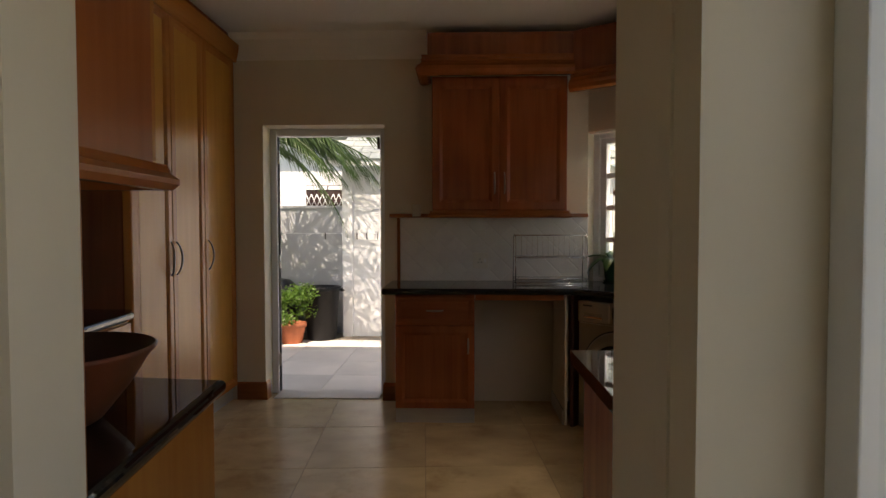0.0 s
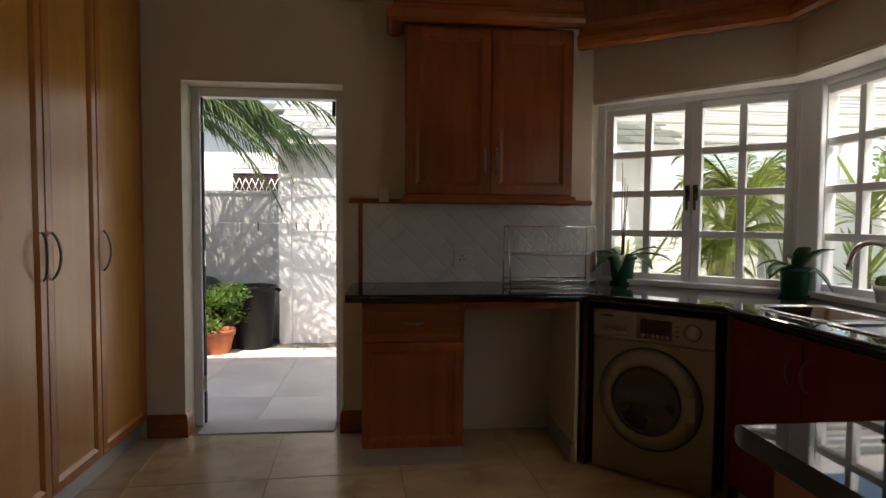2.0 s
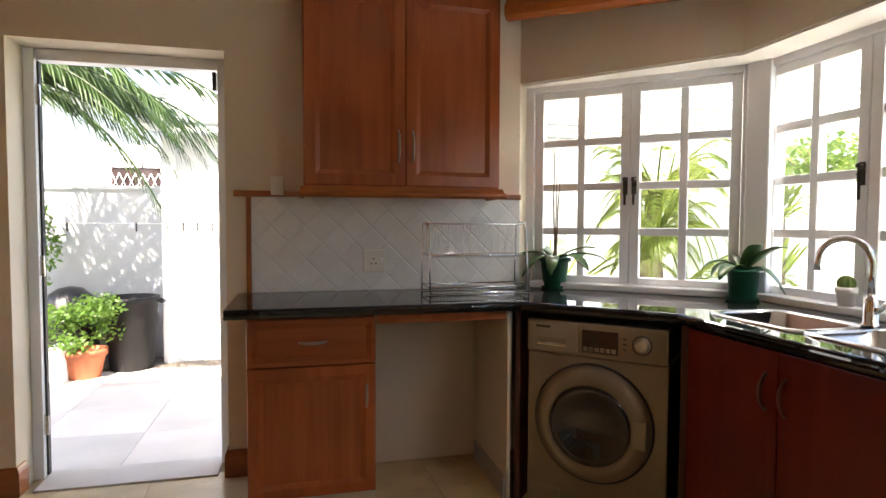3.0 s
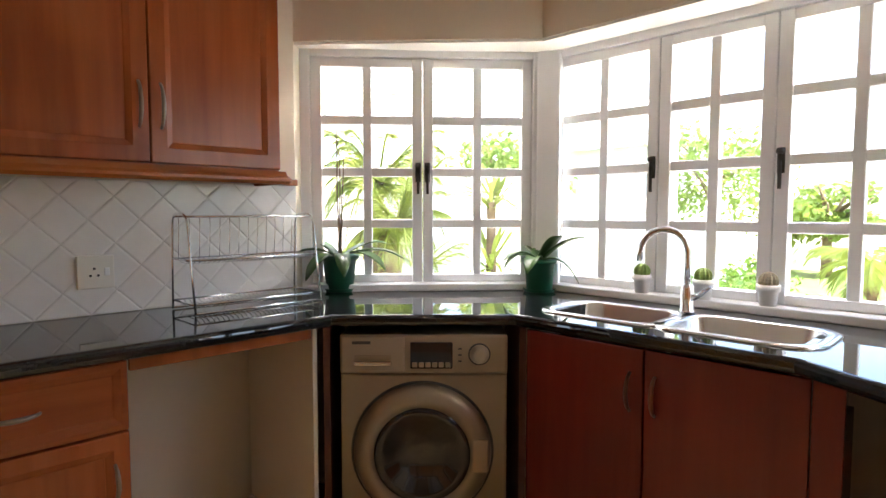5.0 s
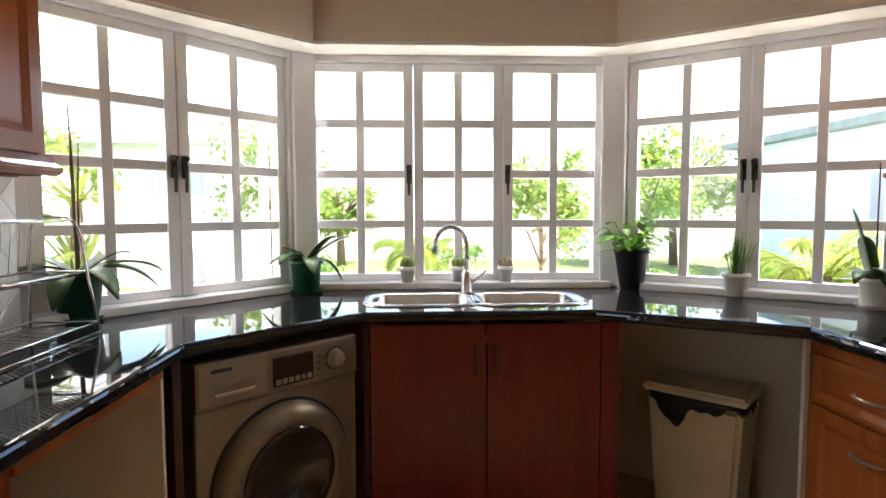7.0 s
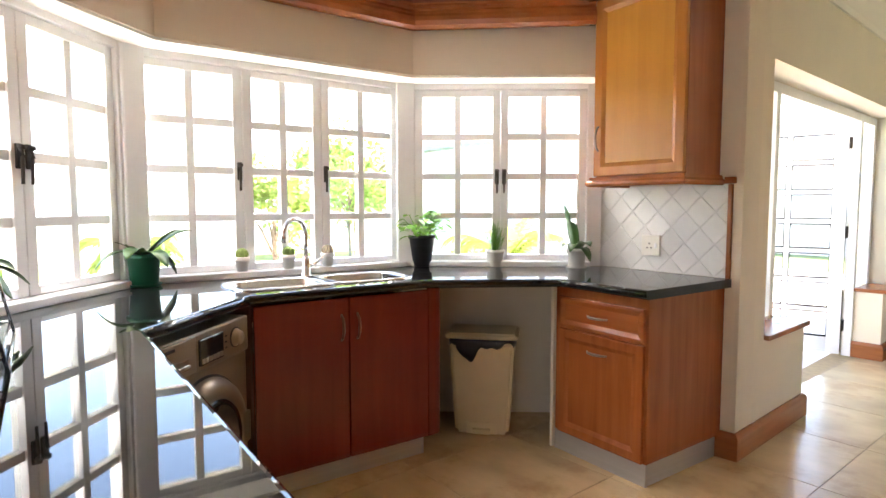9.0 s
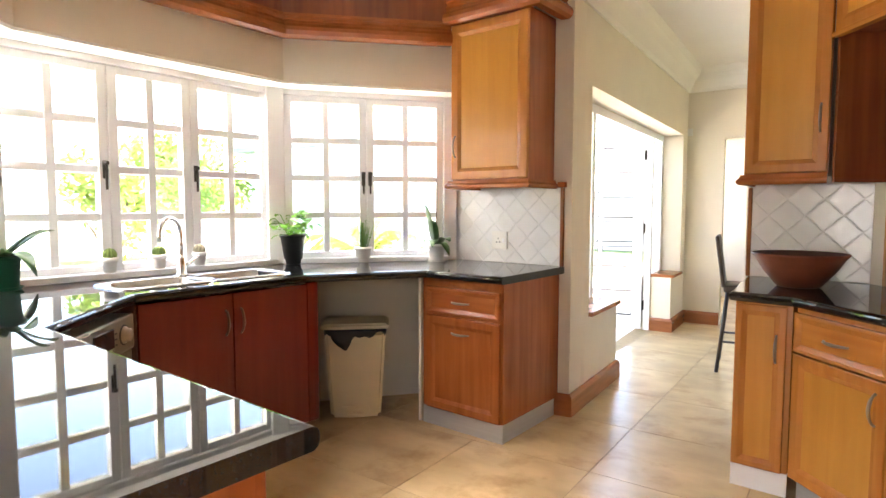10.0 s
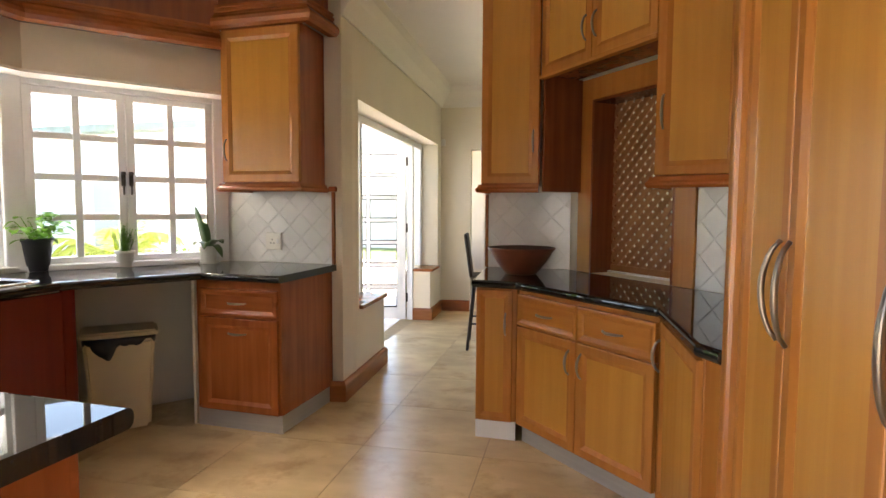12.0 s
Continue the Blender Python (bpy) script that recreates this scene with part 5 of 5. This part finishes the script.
# yard walls and the neighbouring house
hs = thing("outbuilding", pose(0, 0, 0), "white painted outbuilding with a tiled roof", "building")
part("wall", box(-0.92, 3.0, 7.05, 7.25, -0.12, 2.06), M_outwall, hs)
part("pilaster", box(-0.99, -0.86, 7.02, 7.06, -0.12, 2.05, 0.01), M_outwall, hs)
rf = part("roof", prism([(-1.15, 6.86), (3.2, 6.86), (3.2, 6.92), (-1.15, 6.92)], 2.06, 2.12), M_outwall, hs)
for row in range(9):
    z, y = 2.12 + row * 0.10, 6.85 + row * 0.20
    for k in range(17):
        x = -1.15 + k * 0.26 + (0.13 if row % 2 else 0)
        b = box(0, 0.255, 0, 0.26, 0, 0.028, 0.006)
        part("roof_tile", b, M_roof, rf, "", pose(x, y, z, 24, 0, 0))
gw = thing("yard_wall", pose(0, 0, 0), "grey painted yard wall with a coping", "wall")
part("wall", box(-4.4, -0.99, 7.28, 7.46, -0.12, 1.56), M_greywall, gw)
part("coping", box(-4.4, -0.99, 7.26, 7.48, 1.56, 1.60, 0.01), M_greywall, gw)
nb = thing("neighbour_house", pose(0, 0, 0), "white neighbouring house with barred window", "house")
part("wall", box(-7, 1.5, 9.2, 9.4, -0.12, 2.75), M_outwall, nb)
part("roof", prism([(-7.3, 8.9), (1.8, 8.9), (1.8, 13), (-7.3, 13)], 2.75, 2.85), M_roof, nb)
wd = part("window", box(-2.0, -1.30, 9.17, 9.205, 1.66, 2.0), M_glassdark, nb, "dark window behind white burglar bars")
for k in range(8):
    for sg in (1, -1):
        x = -2.0 + 0.0875 * k
        xa, xb = (x, x + 0.0875) if sg == 1 else (x + 0.0875, x)
        part("bar", tube([(xa, 9.16, 1.66), (xb, 9.16, 1.86)], 0.006, 5), M_white, wd)
for x0 in (-1.99, -1.64):
    part("blind", box(x0, x0 + 0.33, 9.155, 9.16, 1.93, 1.99), M_white, wd)
cl = thing("washing_line", pose(0, 0, 0), "thin wire with pegs along the yard wall", "washing line")
part("wire", tube([(-4.0, 7.22, 1.26), (-2.0, 7.20, 1.255), (-1.0, 7.0, 1.25), (1.5, 7.0, 1.26)], 0.004, 6), M_outwall, cl)
for x in (-2.1, -1.75, -1.2, -0.80, -0.68, -0.55):
    part("peg", box(x - 0.006, x + 0.006, 6.97 if x > -1 else 7.03, 6.985 if x > -1 else 7.045, 1.18, 1.26, 0.002), M_blackmetal, cl)

t = thing("planter_wall", pose(0, 0, 0), "low white planter wall in the yard", "planter")
part("wall", box(-2.6, -1.60, 6.40, 6.56, -0.035, 0.25, 0.01), M_outwall, t)
part("return_wall", box(-1.76, -1.60, 6.56, 6.80, -0.035, 0.25, 0.01), M_outwall, t)


def leaf_cloud(n, centre, radius, size, seed, flat=0.8, hollow=0.35):
    """Many small pointed leaves in an uneven, gappy cloud."""
    rnd = random.Random(seed)
    verts, faces = [], []
    lobes = [(Vector((rnd.uniform(-1, 1), rnd.uniform(-1, 1), rnd.uniform(-0.7, 0.9))).normalized() * rnd.uniform(0.3, 0.8), rnd.uniform(0.25, 0.5)) for _ in range(14)]
    for _ in range(n):
        lc, lr = lobes[rnd.randrange(len(lobes))]
        v = Vector((rnd.gauss(0, 1), rnd.gauss(0, 1), rnd.gauss(0, 1))).normalized() * lr * rnd.uniform(hollow, 1)
        p = Vector(centre) + Vector(((lc.x + v.x) * radius[0], (lc.y + v.y) * radius[1], (lc.z + v.z) * radius[2] * flat))
        d = Vector((rnd.uniform(-1, 1), rnd.uniform(-1, 1), rnd.uniform(-0.9, 0.4))).normalized()
        s = d.cross(Vector((rnd.uniform(-1, 1), rnd.uniform(-1, 1), rnd.uniform(-1, 1)))).normalized()
        ln = size * rnd.uniform(0.6, 1.3)
        k = len(verts)
        verts += [p, p + d * ln * 0.5 + s * ln * 0.22, p + d * ln, p + d * ln * 0.5 - s * ln * 0.22]
        faces.append((k, k + 1, k + 2, k + 3))
    b = bmesh.new()
    vs = [b.verts.new(v) for v in verts]
    for f in faces:
        b.faces.new([vs[i] for i in f])
    return b


t = thing("potted_shrub", pose(-1.52, 6.66, -0.035), "green flowering shrub in a terracotta pot", "pot plant")
part("pot", lathe([(0, 0), (0.12, 0), (0.16, 0.20), (0.175, 0.20), (0.178, 0.25), (0.15, 0.25), (0.145, 0.22), (0, 0.22)], 28), M_terra, t, "", None, True)
part("foliage", leaf_cloud(1700, (0.02, 0, 0.48), (0.42, 0.30, 0.36), 0.05, 21), M_shrub, t)
t = thing("climber", pose(-2.0, 7.02, -0.015), "loose dark climbing shrub on the yard wall", "shrub")
part("stem", tube([(0, 0, 0), (0.04, 0.02, 0.7), (-0.02, 0.03, 1.5)], [0.016, 0.012, 0.006], 6), M_bark, t)
part("foliage", leaf_cloud(700, (0, -0.02, 1.15), (0.26, 0.2, 0.75), 0.06, 77), M_shrub, t)
t = thing("dustbin", pose(-1.22, 6.90, -0.015), "black plastic dustbin by the yard wall", "dustbin")
part("body", lathe([(0, 0), (0.17, 0), (0.175, 0.02), (0.215, 0.58), (0.23, 0.58), (0.232, 0.63), (0.205, 0.63), (0.20, 0.60), (0, 0.55)], 32), M_bin2, t, "", None, True)
for s in (1, -1):
    part("handle", tube([(s * 0.22, -0.05, 0.60), (s * 0.262, -0.05, 0.58), (s * 0.262, 0.05, 0.58), (s * 0.22, 0.05, 0.60)], 0.01, 6), M_bin2, t)
t = thing("bin_bag", pose(-1.74, 7.0, -0.015), "black plastic sack slumped by the yard wall", "sack")
b = lathe([(0, 0), (0.20, 0.0), (0.25, 0.12), (0.25, 0.40), (0.20, 0.60), (0.10, 0.70), (0, 0.72)], 24)
for v in b.verts:
    v.co += Vector((math.sin(v.co.z * 21 + v.co.x * 9), math.cos(v.co.z * 17 + v.co.y * 11), 0)) * 0.018
part("sack", b, M_bag, t, "", None, True)


def frond(bm, base, az, length, lift, droop, leaf_len, n=34, spread=0.55, width=0.012):
    d = Vector((math.cos(az), math.sin(az), 0))
    s = Vector((-d.y, d.x, 0))
    pts = []
    for i in range(n + 1):
        u = i / n
        pts.append(Vector(base) + d * (length * u * (1 - 0.18 * u * u)) + Vector((0, 0, lift * u - droop * u ** 2.1)))
    for i in range(3, n):
        tang = (pts[i + 1] - pts[i]).normalized()
        u = i / n
        ll = leaf_len * (math.sin(math.pi * (0.12 + 0.82 * u)) ** 0.6) * (0.85 + 0.3 * noise.random())
        for sg in (1, -1):
            out = (s * sg * (1 - 0.35 * u) + tang * (0.55 + 0.5 * u) + Vector((0, 0, -0.25 + 0.35 * noise.random() - 0.2))).normalized()
            p = pts[i]
            wv = tang * width
            tip = p + out * ll + Vector((0, 0, -0.18 * ll))
            mid = p + out * ll * 0.5
            a = [bm.verts.new(p - wv * 0.5), bm.verts.new(mid - wv), bm.verts.new(tip), bm.verts.new(mid + wv), bm.verts.new(p + wv * 0.5)]
            bm.faces.new(a)
    tube([tuple(p) for p in pts[::3]], [0.016 * (1 - 0.8 * k / (n / 3)) + 0.002 for k in range(len(pts[::3]))], 5, bm=bm)


def palm(x, y, h, fronds, length, seed, label, leaf=0.42, arc=(0, 360), lift=0.9, droop=1.5, r=0.13, n=34, leaves=M_palm, width=0.012):
    rnd = random.Random(seed)
    t = thing("palm_tree", pose(x, y, -0.12), label, "palm", "palms")
    pts = [(0.04 * math.sin(k * 0.9), 0.03 * math.cos(k), h * k / 8) for k in range(9)]
    part("trunk", tube(pts, [r * (1.25 - 0.3 * k / 8) * (1 + 0.06 * (-1) ** k) for k in range(9)], 14), M_bark, t)
    b = bmesh.new()
    for k in range(fronds):
        a = radians(arc[0] + (arc[1] - arc[0]) * (k + rnd.uniform(-0.3, 0.3)) / fronds)
        frond(b, (pts[-1][0], pts[-1][1], h - 0.05), a, length * rnd.uniform(0.8, 1.1), lift * rnd.uniform(-0.1, 1.25), droop * rnd.uniform(0.7, 1.2), leaf, n, width=width)
    part("crown", b, leaves, t)
    return t


palm(-2.6, 6.0, 2.62, 15, 2.75, 4, "feathery palm whose fronds hang across the back yard", 0.32, (-16, 50), 0.55, 1.12, 0.13, 50, M_palmdark, 0.009)
# out of view; added so its fronds dapple the yard wall
palm(-3.0, 5.75, 3.6, 5, 3.4, 14, "unseen tall palm added to shade the back yard wall", 0.36, (-15, 28), 0.6, 0.7, 0.13, 26, M_palmdark, 0.016)
palm(4.2, 7.3, 1.75, 40, 1.0, 2, "feathery green garden palm", 0.20, (0, 360), 1.25, 1.0, 0.10, 46, M_palm, 0.006)
palm(3.22, 5.85, 1.30, 34, 0.55, 8, "stout palm with a shaggy trunk by the terrace", 0.16, (0, 360), 0.85, 0.45, 0.12, 36, M_palm, 0.005)
palm(2.45, 6.45, 0.55, 30, 1.75, 5, "clump of upright yellow-green palm fronds", 0.22, (0, 360), 1.9, 1.1, 0.07, 48, M_palm, 0.006)
palm(3.5, 6.5, 0.3, 24, 1.3, 23, "young palm by the terrace", 0.2, (0, 360), 1.3, 0.8, 0.07, 42, M_palm, 0.006)


def yucca(x, y, h, seed):
    rnd = random.Random(seed)
    t = thing("yucca", pose(x, y, -0.12), "yucca with a head of long pointed green leaves", "yucca")
    part("trunk", tube([(0, 0, 0), (0.03, 0.02, h * 0.5), (0, 0, h)], [0.07, 0.06, 0.05], 10), M_bark, t)
    for z0, n, ln in ((h, 46, 0.62), (h * 0.55, 30, 0.55)):
        b = bmesh.new()
        for k in range(n):
            lift = rnd.uniform(-0.1, 0.55)
            strap_leaf(b, (0, 0, z0 + rnd.uniform(-0.1, 0.1)), rnd.uniform(0, 6.28), ln * rnd.uniform(0.75, 1.1) * math.sqrt(1 - min(0.8, lift * lift)), 0.022, lift, rnd.uniform(0.02, 0.25), 6, 0.3)
        part("leaf_head", b, M_palm, t)


yucca(4.75, 6.05, 1.5, 61)
palm(3.6, 0.15, 0.9, 22, 0.75, 16, "low cycad palm beside the terrace", 0.2, (0, 360), 0.8, 0.6, 0.09)
palm(7.0, 3.05, 0.8, 20, 0.7, 6, "small feathery palm on the terrace edge", 0.22, (0, 360), 0.8, 0.7, 0.06)
palm(6.3, -1.9, 0.35, 18, 1.1, 9, "low cycad palm beside the terrace", 0.25, (0, 360), 0.7, 0.8, 0.1)
palm(4.6, -1.1, 0.3, 18, 1.0, 10, "low cycad palm beside the terrace", 0.25, (0, 360), 0.7, 0.8, 0.1)

# white awning over the terrace corner
aw = thing("awning", pose(0, 0, 0), "white ribbed metal awning on posts over the terrace", "awning")
for k in range(24):
    y = 4.9 + 0.16 * k
    b = bmesh.new()
    prof = [(0.0, 0.0), (0.02, 0.0), (0.045, 0.035), (0.10, 0.035), (0.125, 0.0), (0.1605, 0.0)]
    rows = [[b.verts.new((x, y + p, 2.44 + q + dz)) for p, q in prof] for x in (2.5, 6.6) for dz in (0.0, 0.003)]
    for n in range(5):
        b.faces.new((rows[0][n], rows[0][n + 1], rows[2][n + 1], rows[2][n]))
        b.faces.new((rows[1][n], rows[1][n + 1], rows[3][n + 1], rows[3][n]))
    part("roofing_sheet", b, M_sheet, aw)
for k in range(6):
    y = 4.87 + 0.74 * k
    part("batten", box(2.5, 6.6, y, y + 0.075, 2.40, 2.438, 0.004), M_awn, aw)
for y in (4.85, 8.6):
    part("beam", box(2.45, 6.65, y, y + 0.08, 2.30, 2.42, 0.006), M_white, aw)
for x, y in ((6.5, 4.85), (6.5, 8.6), (2.6, 8.6)):
    part("post", box(x, x + 0.09, y, y + 0.09, -0.12, 2.32, 0.006), M_white, aw)

# garden walls and a pavilion
for x0, x1, y0, y1, hgt in ((1.6, 16, 10.5, 10.7, 2.0), (16, 16.2, -14, 10.7, 2.0), (-6, 16, -14.2, -14, 2.0), (5.2, 9.0, 8.2, 8.35, 1.9)):
    tagged(part("garden_wall", box(x0, x1, y0, y1, -0.12, hgt, 0.02), M_outwall), "white painted garden boundary wall", "wall", "garden walls", "structure")
pv = thing("garden_pavilion", pose(0, 0, 0), "white garden pavilion across the lawn", "building")
part("wall", box(10.5, 15.5, 6.2, 9.5, -0.12, 2.5), M_outwall, pv)
part("roof", box(10.2, 15.8, 5.9, 9.8, 2.5, 2.68, 0.02), M_outwall, pv)
part("doorway", box(10.46, 10.5, 7.0, 7.8, -0.12, 2.0, 0.01), M_greywall, pv)
wg = thing("garden_wing", pose(0, 0, 0), "white wing of the house with a grey glazed door", "building")
part("wall", box(6.5, 13, -5.6, -4.6, -0.12, 2.7), M_outwall, wg)
part("door", box(8.2, 9.0, -4.62, -4.58, -0.1, 1.9, 0.01), M_greywall, wg)
part("roof", box(6.2, 13.3, -5.9, -4.3, 2.7, 2.85, 0.02), M_roof, wg)


def tree(x, y, h, r, n, seed, label, size=0.11, trunk=0.06):
    rnd = random.Random(seed)
    t = thing("tree", pose(x, y, -0.12), label, "tree", "garden trees")
    b = tube([(0, 0, 0), (0.05, 0.02, h * 0.3), (-0.02, 0.05, h * 0.6)], [trunk, trunk * 0.8, trunk * 0.55], 10)
    for k in range(7):
        a = rnd.uniform(0, 6.28)
        z = h * rnd.uniform(0.3, 0.6)
        tube([(0, 0.03, z), (r * 0.35 * math.cos(a), r * 0.35 * math.sin(a), z + h * 0.15), (r * 0.7 * math.cos(a), r * 0.7 * math.sin(a), z + h * 0.28)], [trunk * 0.5, trunk * 0.35, trunk * 0.12], 6, bm=b)
    part("trunk", b, M_bark, t)
    part("crown", leaf_cloud(int(n * 1.2), (0, 0, h * 0.62), (r, r, h * 0.50), size, seed), M_tree, t)


tree(6.0, 1.65, 2.3, 0.55, 1500, 31, "slender young tree with light green leaves on the terrace edge", 0.10, 0.035)
tree(9.0, -0.8, 2.75, 0.85, 1700, 32, "light green garden tree", 0.10, 0.035)
tree(14.6, 5.0, 2.2, 1.5, 3000, 33, "broad green garden tree", 0.2, 0.12)
tree(14.0, -3.5, 3.6, 2.2, 3000, 34, "broad green garden tree", 0.2, 0.12)
tree(9.0, 9.4, 3.2, 1.5, 3000, 35, "broad green garden tree", 0.16, 0.08)
tree(9.9, 5.6, 3.1, 1.1, 1500, 36, "dense green garden tree", 0.13, 0.05)
for k, (x, y, r, hh) in enumerate(((7.6, 3.7, 0.35, 0.45), (7.4, 2.3, 0.3, 0.4), (6.9, 4.5, 0.5, 0.8), (7.0, -0.3, 0.45, 0.7), (5.4, -2.6, 0.5, 0.9), (9.5, 4.8, 0.6, 0.8), (12.0, 2.0, 0.7, 0.9), (3.6, 5.7, 0.45, 0.8), (4.5, 0.3, 0.4, 0.9), (5.2, -0.7, 0.45, 0.95))):
    t = thing("shrub", pose(x, y, -0.12), "rounded green garden shrub", "shrub", "garden shrubs")
    part("stems", tube([(0, 0, 0), (0.02, 0.01, hh * 0.5)], [0.02, 0.012], 6), M_bark, t)
    part("foliage", leaf_cloud(900, (0, 0, hh * 0.55), (r, r, hh * 0.55), 0.09, 50 + k, 0.9), M_shrub, t)

# ---- floors and tiled splashbacks, piece by piece ----
fl = tagged(part("floor", prism([(-3.2, -5.0), (1.75, -5.0), (1.1, 1.0), (1.75, 1.03), (2.45, 2.0), (2.45, 3.75), (1.6, 4.6), (-3.2, 4.6)], -0.12, -0.002), M_fgrout), "floor of large honed travertine tiles", "floor", "", "structure")
TS, gap = 0.66, 0.002
tile_mesh = None
laid = pose(0.335, 1.80, 0, 0, 0, 3.5)
for i in range(-6, 5):
    for j in range(-10, 5):
        m = laid @ pose(i * TS, j * TS, 0)
        mid = m @ Vector((TS / 2, TS / 2, 0))
        x, y = mid.x, mid.y
        if x < -2.8 or y > 4.55 or x > 2.25 or (x > 1.3 and (y < 1.4 or y > 4.0)) or (y < 1.3 and x > 1.25 + 0.1 * (1.3 - y)):
            continue
        if tile_mesh is None:
            ob = part("floor_tile", box(gap, TS - gap, gap, TS - gap, -0.010, 0.0, 0.0008, seg=1), M_floor, fl)
            tile_mesh = ob.data
        else:
            ob = new("floor_tile", tile_mesh)
            ob.parent = fl
        ob.matrix_basis = m
slab_mesh = None
for i in range(9):
    for j in range(4):
        x, y = -4.3 + i * 0.60, 4.62 + j * 0.55
        if slab_mesh is None:
            ob = part("paving_slab", box(0.0015, 0.5985, 0.0015, 0.5485, -0.02, 0.0, 0.002, seg=1), M_pave, yard)
            slab_mesh = ob.data
        else:
            ob = new("paving_slab", slab_mesh)
            ob.parent = yard
        ob.matrix_basis = pose(x, y, -0.018)


def splashback(name, m, x0, x1, z0, z1, size=0.118):
    """Diagonal glazed tiles on a grout bed; the local front faces -y."""
    bed = part(name, box(x0, x1, -0.004, -0.0006, z0, z1), M_grout, None, "", m)
    tagged(bed, "white glazed tiles laid diagonally over the worktop", "splashback", "", "structure")
    dg = size * math.sqrt(2)
    hw = dg / 2 - 0.0015
    i0, i1 = int(math.floor(x0 / dg)) - 1, int(math.ceil(x1 / dg)) + 1
    for i in range(i0 * 2, i1 * 2 + 1):
        for j in range(0, int((z1 - z0) / (dg / 2)) + 3):
            if (i + j) % 2:
                continue
            cx, cz = i * dg / 2, z0 + j * dg / 2
            poly = clip_poly([(cx - hw, cz), (cx, cz - hw), (cx + hw, cz), (cx, cz + hw)], x0, x1, z0 + 0.001, z1)
            if len(poly) < 3:
                continue
            mx, mz = sum(p[0] for p in poly) / len(poly), sum(p[1] for p in poly) / len(poly)
            b = bmesh.new()
            lo = [b.verts.new((x, -0.004, z)) for x, z in poly]
            mi = [b.verts.new((x, -0.0066, z)) for x, z in poly]
            hi2 = [b.verts.new((mx + (x - mx) * 0.9, -0.0082, mz + (z - mz) * 0.9)) for x, z in poly]
            for a, c2 in ((lo, mi), (mi, hi2)):
                for k in range(len(poly)):
                    b.faces.new((a[k], a[(k + 1) % len(poly)], c2[(k + 1) % len(poly)], c2[k]))
            b.faces.new(hi2)
            part("tile", b, M_ctile, bed)


splashback("splashback_north", pose(0, YA, 0), -0.004, 1.40, TOP + 0.001, 1.391)
splashback("splashback_short", pose(0.805, YB, 0, 0, 0, 180), -0.885, -0.024, TOP + 0.001, 1.391)
splashback("splashback_hatch", pose(-0.145, YC, 0, 0, 0, 180), 0.002, 0.535, TOPC + 0.001, 1.391)
splashback("splashback_corner", pose(D0.x, D0.y, 0, 0, 0, math.degrees(math.atan2(dn.y, dn.x))), 0.896, 1.21, TOPC + 0.001, 1.40)
splashback("splashback_west", pose(-1.56, 1.81, 0, 0, 0, 90), 0.0, 1.07, TOPC + 0.001, 1.40)
